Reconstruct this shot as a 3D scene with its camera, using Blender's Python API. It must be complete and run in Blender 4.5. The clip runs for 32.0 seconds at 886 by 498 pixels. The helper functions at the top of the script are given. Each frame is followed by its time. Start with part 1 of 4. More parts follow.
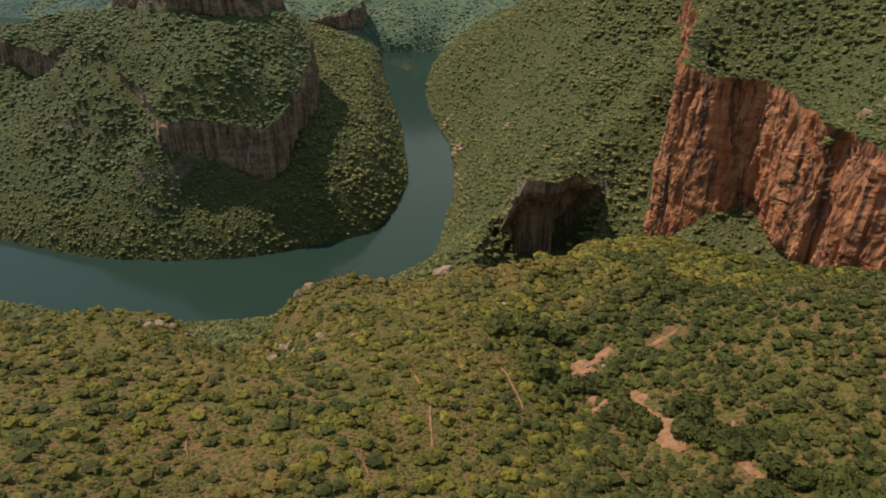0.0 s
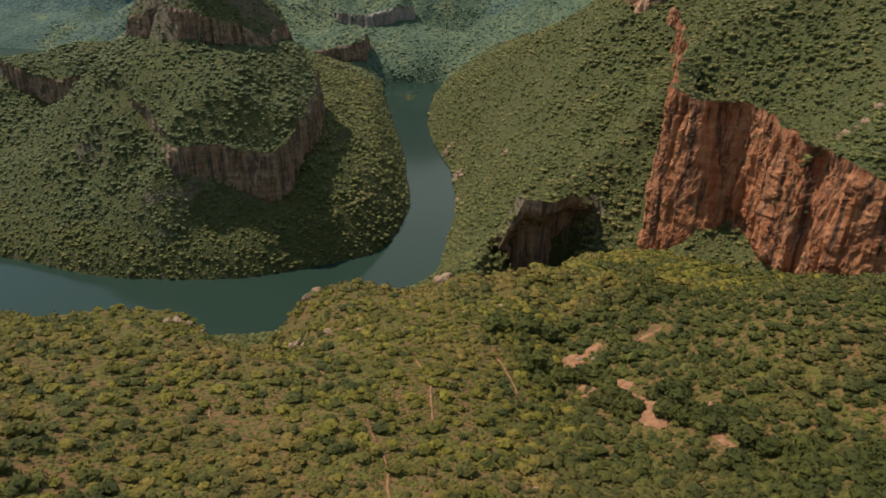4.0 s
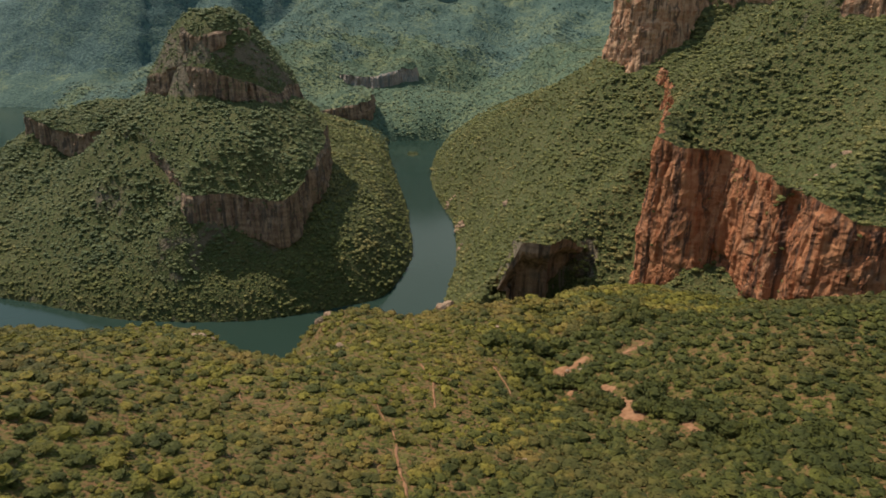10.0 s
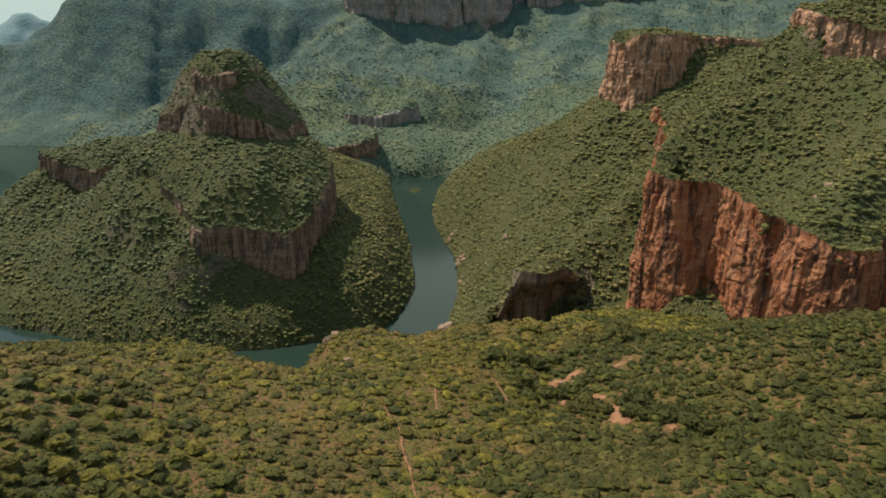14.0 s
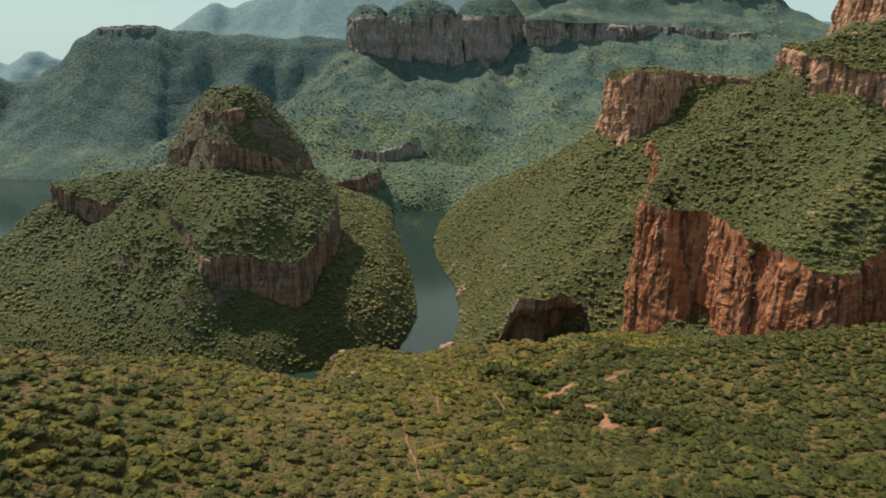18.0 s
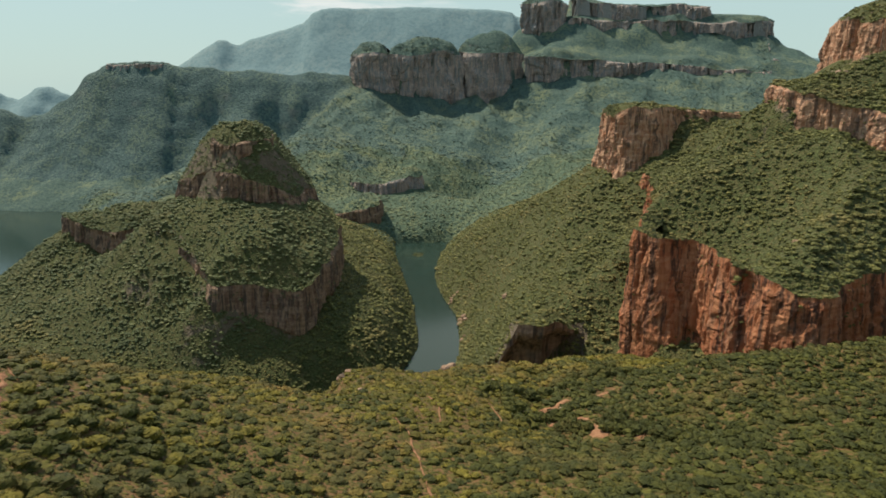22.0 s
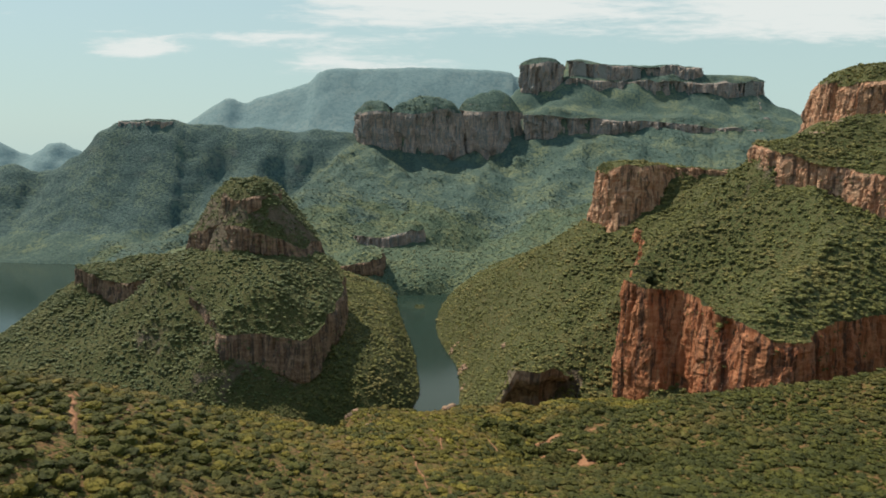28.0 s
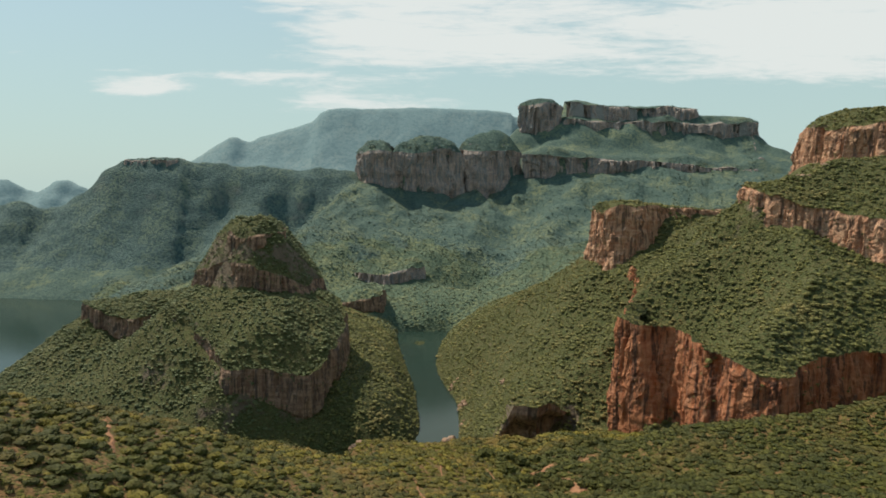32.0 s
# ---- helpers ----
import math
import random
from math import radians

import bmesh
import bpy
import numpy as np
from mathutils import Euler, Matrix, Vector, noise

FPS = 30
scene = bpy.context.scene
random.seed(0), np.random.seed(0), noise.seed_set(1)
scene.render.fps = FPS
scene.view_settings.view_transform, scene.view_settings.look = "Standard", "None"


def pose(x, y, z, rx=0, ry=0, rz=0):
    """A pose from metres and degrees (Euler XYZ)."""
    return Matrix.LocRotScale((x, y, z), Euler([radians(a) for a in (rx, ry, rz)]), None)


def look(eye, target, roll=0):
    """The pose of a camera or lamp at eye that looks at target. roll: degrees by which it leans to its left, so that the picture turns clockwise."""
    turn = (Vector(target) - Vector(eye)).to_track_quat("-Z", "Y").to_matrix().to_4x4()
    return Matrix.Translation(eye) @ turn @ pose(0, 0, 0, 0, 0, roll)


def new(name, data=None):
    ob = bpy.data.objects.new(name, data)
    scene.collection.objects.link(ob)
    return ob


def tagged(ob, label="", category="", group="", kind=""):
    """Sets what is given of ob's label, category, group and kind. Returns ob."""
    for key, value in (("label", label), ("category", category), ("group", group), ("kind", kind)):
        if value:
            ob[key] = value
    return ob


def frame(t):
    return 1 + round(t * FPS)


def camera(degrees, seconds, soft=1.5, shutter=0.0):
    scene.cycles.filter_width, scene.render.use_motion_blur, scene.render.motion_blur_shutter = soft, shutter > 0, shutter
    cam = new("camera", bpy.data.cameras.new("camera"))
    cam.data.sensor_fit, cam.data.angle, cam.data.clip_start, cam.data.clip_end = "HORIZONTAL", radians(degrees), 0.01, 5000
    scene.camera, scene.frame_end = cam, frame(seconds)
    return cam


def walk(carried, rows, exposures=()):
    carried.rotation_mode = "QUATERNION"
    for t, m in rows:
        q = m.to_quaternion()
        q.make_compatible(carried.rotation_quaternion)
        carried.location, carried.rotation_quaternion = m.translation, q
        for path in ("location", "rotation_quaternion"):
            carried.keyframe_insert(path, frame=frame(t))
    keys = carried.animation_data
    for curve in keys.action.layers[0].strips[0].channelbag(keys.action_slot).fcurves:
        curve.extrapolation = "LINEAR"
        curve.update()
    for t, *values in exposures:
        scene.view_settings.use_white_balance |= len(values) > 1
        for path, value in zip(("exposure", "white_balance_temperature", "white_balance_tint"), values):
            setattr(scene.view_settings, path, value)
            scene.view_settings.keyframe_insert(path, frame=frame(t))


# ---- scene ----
cam = camera(63.93, 32.0, soft=1.75)
PATH = [
    (0.0, pose(0.00, -0.00, 515.00, 60.798, 0.359, -0.758)),
    (0.5, pose(-0.00, -3.98, 514.74, 61.089, 0.333, -0.736)),
    (1.0, pose(-0.01, -7.97, 514.49, 61.388, 0.308, -0.713)),
    (1.5, pose(-0.01, -11.96, 514.24, 61.696, 0.285, -0.691)),
    (2.0, pose(-0.02, -15.96, 513.99, 62.015, 0.264, -0.668)),
    (3.0, pose(-0.04, -23.98, 513.52, 62.686, 0.223, -0.625)),
    (4.0, pose(-0.07, -32.04, 513.08, 63.400, 0.187, -0.582)),
    (5.0, pose(-0.10, -40.13, 512.66, 64.153, 0.156, -0.540)),
    (6.0, pose(-0.14, -48.26, 512.28, 64.939, 0.128, -0.499)),
    (7.0, pose(-0.19, -56.43, 511.94, 65.749, 0.103, -0.458)),
    (8.0, pose(-0.24, -64.64, 511.64, 66.574, 0.082, -0.419)),
    (9.0, pose(-0.29, -72.89, 511.39, 67.405, 0.063, -0.381)),
    (10.0, pose(-0.35, -81.19, 511.18, 68.233, 0.047, -0.344)),
    (11.0, pose(-0.42, -89.53, 511.03, 69.051, 0.033, -0.308)),
    (12.0, pose(-0.49, -97.92, 510.93, 69.854, 0.021, -0.273)),
    (13.0, pose(-0.56, -106.35, 510.90, 70.637, 0.010, -0.240)),
    (14.0, pose(-0.64, -114.82, 510.93, 71.399, 0.000, -0.208)),
    (15.0, pose(-0.72, -123.34, 511.02, 72.138, -0.008, -0.177)),
    (16.0, pose(-0.80, -131.91, 511.19, 72.855, -0.017, -0.147)),
    (17.0, pose(-0.89, -140.51, 511.44, 73.554, -0.024, -0.119)),
    (18.0, pose(-0.97, -149.16, 511.76, 74.237, -0.032, -0.093)),
    (19.0, pose(-1.06, -157.85, 512.17, 74.911, -0.041, -0.068)),
    (20.0, pose(-1.15, -166.57, 512.67, 75.579, -0.050, -0.045)),
    (21.0, pose(-1.25, -175.33, 513.26, 76.248, -0.060, -0.023)),
    (22.0, pose(-1.34, -184.12, 513.94, 76.922, -0.072, -0.003)),
    (23.0, pose(-1.43, -192.94, 514.72, 77.607, -0.085, 0.016)),
    (24.0, pose(-1.52, -201.79, 515.61, 78.305, -0.101, 0.032)),
    (25.0, pose(-1.62, -210.66, 516.60, 79.020, -0.118, 0.047)),
    (26.0, pose(-1.71, -219.55, 517.70, 79.751, -0.139, 0.060)),
    (27.0, pose(-1.80, -228.45, 518.91, 80.497, -0.162, 0.071)),
    (28.0, pose(-1.89, -237.36, 520.25, 81.254, -0.189, 0.080)),
    (29.0, pose(-1.98, -246.27, 521.70, 82.015, -0.219, 0.087)),
    (30.0, pose(-2.06, -255.19, 523.28, 82.771, -0.254, 0.092)),
    (31.0, pose(-2.15, -264.10, 524.99, 83.511, -0.292, 0.095)),
    (32.0, pose(-2.23, -273.00, 526.84, 84.219, -0.336, 0.095)),
]
walk(cam, PATH, exposures=((0.0, 0.03), (9.0, 0.08), (18.0, 0.18), (25.0, 0.19), (32.0, 0.13)))

# ---- sky, sun, exposure ----
SUN_EL, SUN_AZ = radians(55.0), radians(-52.0)     # azimuth from +y towards +x
SUN_DIR = Vector((math.sin(SUN_AZ) * math.cos(SUN_EL), math.cos(SUN_AZ) * math.cos(SUN_EL), math.sin(SUN_EL)))
sun = new("sun", bpy.data.lights.new("sun", "SUN"))
sun.data.energy, sun.data.angle, sun.data.color = 5.0, radians(0.6), (1.0, 0.88, 0.69)
sun.matrix_world = look(SUN_DIR * 100, (0, 0, 0))

world = bpy.data.worlds.new("sky")
scene.world = world
world.use_nodes = True


def build_sky():
    nt = world.node_tree
    nt.nodes.clear()

    def node(kind, **props):
        n = nt.nodes.new(kind)
        for key, value in props.items():
            n.inputs[key.replace("_", " ")].default_value = value
        return n

    def calc(op, a, b=0.0, c=0.0, clamp=False):
        n = nt.nodes.new("ShaderNodeMath")
        n.operation, n.use_clamp = op, clamp
        for slot, v in zip(n.inputs, (a, b, c)):
            if isinstance(v, (int, float)):
                slot.default_value = v
            else:
                nt.links.new(v, slot)
        return n.outputs[0]

    def smooth(v, a, b):
        n = nt.nodes.new("ShaderNodeMapRange")
        n.interpolation_type = "SMOOTHSTEP"
        nt.links.new(v, n.inputs["Value"])
        n.inputs["From Min"].default_value, n.inputs["From Max"].default_value = a, b
        return n.outputs[0]

    out = nt.nodes.new("ShaderNodeOutputWorld")
    bg = node("ShaderNodeBackground", Strength=0.12)
    sky = nt.nodes.new("ShaderNodeTexSky")
    sky.sky_type, sky.sun_disc = "NISHITA", False
    sky.sun_elevation, sky.sun_rotation = SUN_EL, SUN_AZ
    sky.altitude, sky.air_density, sky.dust_density, sky.ozone_density = 600, 1.1, 0.6, 1.6
    # thin high cloud, drawn out sideways, thickening over the tableland
    coord = nt.nodes.new("ShaderNodeTexCoord")
    axes = nt.nodes.new("ShaderNodeSeparateXYZ")
    nt.links.new(coord.outputs["Generated"], axes.inputs[0])
    ahead = calc("ADD", calc("ABSOLUTE", axes.outputs[1]), 0.08)
    side = calc("DIVIDE", axes.outputs[0], ahead)
    up = calc("DIVIDE", axes.outputs[2], ahead)
    place = nt.nodes.new("ShaderNodeCombineXYZ")
    nt.links.new(calc("MULTIPLY_ADD", up, 1.2, calc("MULTIPLY", side, 2.6)), place.inputs[0])
    nt.links.new(calc("MULTIPLY", up, 17.0), place.inputs[1])
    big = node("ShaderNodeTexNoise", Scale=1.0, Detail=9.0, Roughness=0.62, Distortion=0.35)
    nt.links.new(place.outputs[0], big.inputs["Vector"])
    fine = node("ShaderNodeTexNoise", Scale=7.0, Detail=6.0, Roughness=0.7, Distortion=0.6)
    nt.links.new(place.outputs[0], fine.inputs["Vector"])
    cover = calc("MULTIPLY", smooth(side, -0.36, -0.06), smooth(up, 0.085, 0.165))
    level = calc("MULTIPLY_ADD", cover, 0.31, -0.17)

    def bank(s0, u0, ws, wu, weight):
        a = calc("POWER", calc("ABSOLUTE", calc("DIVIDE", calc("SUBTRACT", side, s0), ws)), 2.0)
        b = calc("POWER", calc("ABSOLUTE", calc("DIVIDE", calc("SUBTRACT", up, u0), wu)), 2.0)
        return calc("MULTIPLY", calc("EXPONENT", calc("MULTIPLY", calc("ADD", a, b), -1.0)), weight)

    level = calc("ADD", level, bank(-0.39, 0.112, 0.075, 0.014, 0.36))      # a small flat cloud
    level = calc("ADD", level, bank(-0.13, 0.092, 0.15, 0.016, 0.25))        # cap on the far range
    level = calc("ADD", level, bank(-0.27, 0.128, 0.12, 0.010, 0.20))
    haze = calc("ADD", big.outputs["Fac"], level)
    cloud = calc("MULTIPLY", smooth(calc("MULTIPLY_ADD", fine.outputs["Fac"], 0.34, calc("SUBTRACT", haze, 0.17)), 0.45, 0.66), smooth(up, 0.045, 0.09), clamp=True)
    white = nt.nodes.new("ShaderNodeMix")
    white.data_type = "RGBA"
    nt.links.new(calc("MULTIPLY", calc("MULTIPLY", cloud, smooth(up, 0.75, 0.4)), 0.9), white.inputs["Factor"])
    veil = nt.nodes.new("ShaderNodeMix")
    veil.data_type = "RGBA"
    nt.links.new(calc("MULTIPLY_ADD", smooth(up, 0.55, -0.02), 0.46, 0.45), veil.inputs["Factor"])
    nt.links.new(sky.outputs[0], veil.inputs["A"])
    veil.inputs["B"].default_value = (3.55, 4.75, 4.55, 1)
    nt.links.new(veil.outputs["Result"], white.inputs["A"])
    white.inputs["B"].default_value = (6.0, 6.25, 6.05, 1)
    nt.links.new(white.outputs["Result"], bg.inputs["Color"])
    nt.links.new(bg.outputs[0], out.inputs["Surface"])


build_sky()


# ---- noise on arrays ----
def hash3(i, j, k):
    h = i * np.uint32(374761393) + j * np.uint32(668265263) + k * np.uint32(2147483647) + np.uint32(1013904223)
    h = (h ^ (h >> np.uint32(13))) * np.uint32(1274126177)
    h = (h ^ (h >> np.uint32(16))) * np.uint32(2246822519)
    return ((h ^ (h >> np.uint32(15))) & np.uint32(0xFFFFFF)).astype(np.float32) * np.float32(1 / 8388607.5) - np.float32(1.0)


def vnoise(x, y, z=0.0):
    """Smooth value noise from -1 to 1 on arrays; a single z picks a pattern."""
    flat = np.ndim(z) == 0
    x, y = np.broadcast_arrays(np.asarray(x, np.float32), np.asarray(y, np.float32))
    fi, fj = np.floor(x), np.floor(y)
    i, j = fi.astype(np.int32).astype(np.uint32), fj.astype(np.int32).astype(np.uint32)
    u, v = x - fi, y - fj
    u, v = u * u * (3 - 2 * u), v * v * (3 - 2 * v)
    one = np.uint32(1)

    def plane(k):
        a = hash3(i, j, k) * (1 - u) + hash3(i + one, j, k) * u
        b = hash3(i, j + one, k) * (1 - u) + hash3(i + one, j + one, k) * u
        return a * (1 - v) + b * v
    if flat:
        return plane(np.array(int(math.floor(float(z) * 10)) & 0xFFFF, np.uint32))
    fk = np.floor(z)
    k, w = fk.astype(np.int32).astype(np.uint32), z - fk
    w = w * w * (3 - 2 * w)
    return plane(k) * (1 - w) + plane(k + one) * w


def fbm(x, y, z=0.0, octaves=4):
    total, amp = 0.0, 1.0
    for o in range(octaves):
        total = total + amp * vnoise(x * 2 ** o + 17.3 * o, y * 2 ** o - 9.1 * o, z + o)
        amp *= 0.5
    return total


def ramp(v, a, b):
    s = np.clip((v - a) / (b - a), 0, 1)
    return s * s * (3 - 2 * s)


# ---- plan of the landforms ----
def rounded(points, closed=True, cuts=4):
    """Catmull-Rom curve through plan points."""
    p = np.array(points, float)
    n = len(p)
    out = []
    for i in range(n if closed else n - 1):
        if closed:
            a, b, c, d = p[i - 1], p[i], p[(i + 1) % n], p[(i + 2) % n]
        else:
            a, b, c, d = p[max(i - 1, 0)], p[i], p[i + 1], p[min(i + 2, n - 1)]
        for s in np.arange(cuts) / cuts:
            out.append(0.5 * (2 * b + (c - a) * s + (2 * a - 5 * b + 4 * c - d) * s * s + (3 * b - a - 3 * c + d) * s ** 3))
    if not closed:
        out.append(p[-1])
    return np.array(out)


def line_dist(X, Y, line, closed=False):
    """Distance to a line in plan, and the place along it (segment number plus fraction)."""
    best, where = np.full(X.shape, 1e18), np.zeros(X.shape)
    n = len(line)
    for i in range(n if closed else n - 1):
        (ax, ay), (bx, by) = line[i][:2], line[(i + 1) % n][:2]
        dx, dy = bx - ax, by - ay
        s = np.clip(((X - ax) * dx + (Y - ay) * dy) / (dx * dx + dy * dy + 1e-9), 0, 1)
        d = (X - ax - s * dx) ** 2 + (Y - ay - s * dy) ** 2
        near = d < best
        best, where = np.where(near, d, best), np.where(near, i + s, where)
    return np.sqrt(best), where


def signed_dist(X, Y, line):
    """Distance to a closed line in plan, positive inside it."""
    d, _ = line_dist(X, Y, line, True)
    inside = np.zeros(X.shape, bool)
    n = len(line)
    for i in range(n):
        (ax, ay), (bx, by) = line[i], line[(i + 1) % n]
        if ay != by:
            cross = (ay > Y) != (by > Y)
            inside ^= cross & (X < (bx - ax) * (Y - ay) / (by - ay) + ax)
    return np.where(inside, d, -d)


WATER = rounded([
    (-20, 850), (-62, 800), (-160, 740), (-260, 715), (-400, 730), (-545, 775), (-700, 790), (-1000, 820), (-1500, 1100),
    (-2300, 1700), (-2500, 2500), (-2300, 2700), (-1896, 2728), (-1706, 2700), (-1530, 2690), (-1380, 2600), (-1290, 2361),
    (-1250, 2000), (-1200, 1700), (-1130, 1400), (-950, 1120), (-780, 1010), (-666, 967), (-513, 911), (-400, 898),
    (-300, 900), (-226, 921), (-146, 954), (-92, 990), (-65, 1081), (-51, 1175), (-62, 1330), (-76, 1480), (-102, 1641),
    (-140, 1900), (-154, 2093), (-60, 2120), (31, 2120), (-8, 1941), (-22, 1683), (4, 1477), (31, 1341), (32, 1148), (20, 1057), (5, 950)], cuts=3)


class Table:
    """A landform with a steep edge: its edge in plan, the heights of lip and foot (a height and its rise per metre in x and y, from a plan origin),
    the rise inside the edge with its limit, and the power of the apron that runs down to the water."""

    def __init__(self, name, edge, lip, foot, rise=0.0, limit=1e9, power=1.0, fall=0.0, cuts=4, cell=6.0, hollow=0.0, round_=1.7, uneven=1.0):
        self.name, self.edge = name, rounded(edge, cuts=cuts)
        self.origin = self.edge.mean(axis=0)
        self.lip_, self.foot_, self.rise, self.limit, self.power, self.fall = lip, foot, rise, limit, power, fall
        self.cell, self.hollow, self.round_, self.uneven = cell, hollow, round_, uneven

    def warp(self, X, Y):
        """Uneven outline: bays and noses of two sizes."""
        c, o = self.cell, self.origin[0]
        dx = fbm(X / (9 * c), Y / (9 * c), o / 50 + 0.3, 3) * 1.7 * c
        dy = fbm(X / (9 * c), Y / (9 * c), o / 50 + 9.3, 3) * 1.7 * c
        return dx, dy

    def tilt(self, h, X, Y):
        if isinstance(h[0], list):      # heights along x
            return np.interp(X, h[0], h[1])
        x0, y0 = h[3:5] if len(h) > 3 else self.origin
        return np.clip(h[0] + h[1] * (X - x0) + h[2] * (Y - y0), 0.6 * h[0], h[5] if len(h) > 5 else 1.55 * h[0])

    def lip(self, X, Y):
        c = self.cell
        return self.tilt(self.lip_, X, Y) + fbm(X / (11 * c), Y / (11 * c), 21.0, 3) * 1.0 * c * self.uneven

    def foot(self, X, Y):
        c = self.cell
        return np.minimum(self.tilt(self.foot_, X, Y) + fbm(X / (8 * c), Y / (8 * c), 31.0, 3) * 1.3 * c * self.uneven, self.lip(X, Y) - 2)

    def height(self, X, Y, shore, inset=0.0):
        (x0, y0), (x1, y1), reach = self.edge.min(axis=0), self.edge.max(axis=0), 25 * self.cell
        near = (X > x0 - reach) & (X < x1 + reach) & (Y > y0 - reach) & (Y < y1 + reach)
        h = np.empty(X.shape)
        h[near] = self.near_height(X[near], Y[near], shore[near], inset)
        away = ~near
        out = line_dist(X[away], Y[away], self.edge[::4], True)[0]
        wet = np.maximum(shore[away], 0)
        h[away] = self.tilt(self.foot_, X[away], Y[away]) * (wet / (wet + out)) ** self.power - self.fall * out
        return h

    def near_height(self, X, Y, shore, inset):
        dx, dy = self.warp(X, Y)
        d = signed_dist(X + dx, Y + dy, self.edge)
        out = np.maximum(-d, 0)
        wet = np.maximum(shore, 0)
        plain = ramp(out, 12 * self.cell, 24 * self.cell)
        foot = self.foot(X, Y) * (1 - plain) + self.tilt(self.foot_, X, Y) * plain
        apron = foot * (wet / (wet + out + 1e-6)) ** self.power - self.fall * out
        lip = self.lip(X, Y)
        room = np.maximum(self.limit - lip, 0.1)
        if self.rise > 0:      # a rounded crown that reaches the limit
            top = lip + room * (1 - (1 - np.clip(d * self.rise / (1.5 * room), 0, 1)) ** self.round_)
        else:
            top = lip
        return np.where(d > inset * (1.9 * self.cell + self.hollow), top, apron)


class Hollow(Table):
    """A low cliff whose lip arches over a hollow."""

    def lip(self, X, Y):
        return np.interp(X, [60, 72, 84, 98, 146, 182, 200], [122, 148, 178, 207, 207, 190, 180]) + fbm(X / 30, Y / 30, 21.0, 3) * 2


class Ridge:
    """A landform along a crest line of (x, y, z) that falls to the water on both sides."""

    def __init__(self, name, crest, power=1.0, fall=0.0, blunt=25.0):
        self.name, self.crest, self.power, self.fall = name, rounded(crest, closed=False, cuts=3), power, fall
        self.blunt = blunt

    def height(self, X, Y, shore, inset=0.0):
        d, where = line_dist(X, Y, self.crest)
        z = np.interp(where, np.arange(len(self.crest)), self.crest[:, 2])
        d = np.sqrt(d * d + self.blunt ** 2) - self.blunt
        wet = np.maximum(shore, 0)
        return z * (wet / (wet + d + 1e-6)) ** self.power - self.fall * d


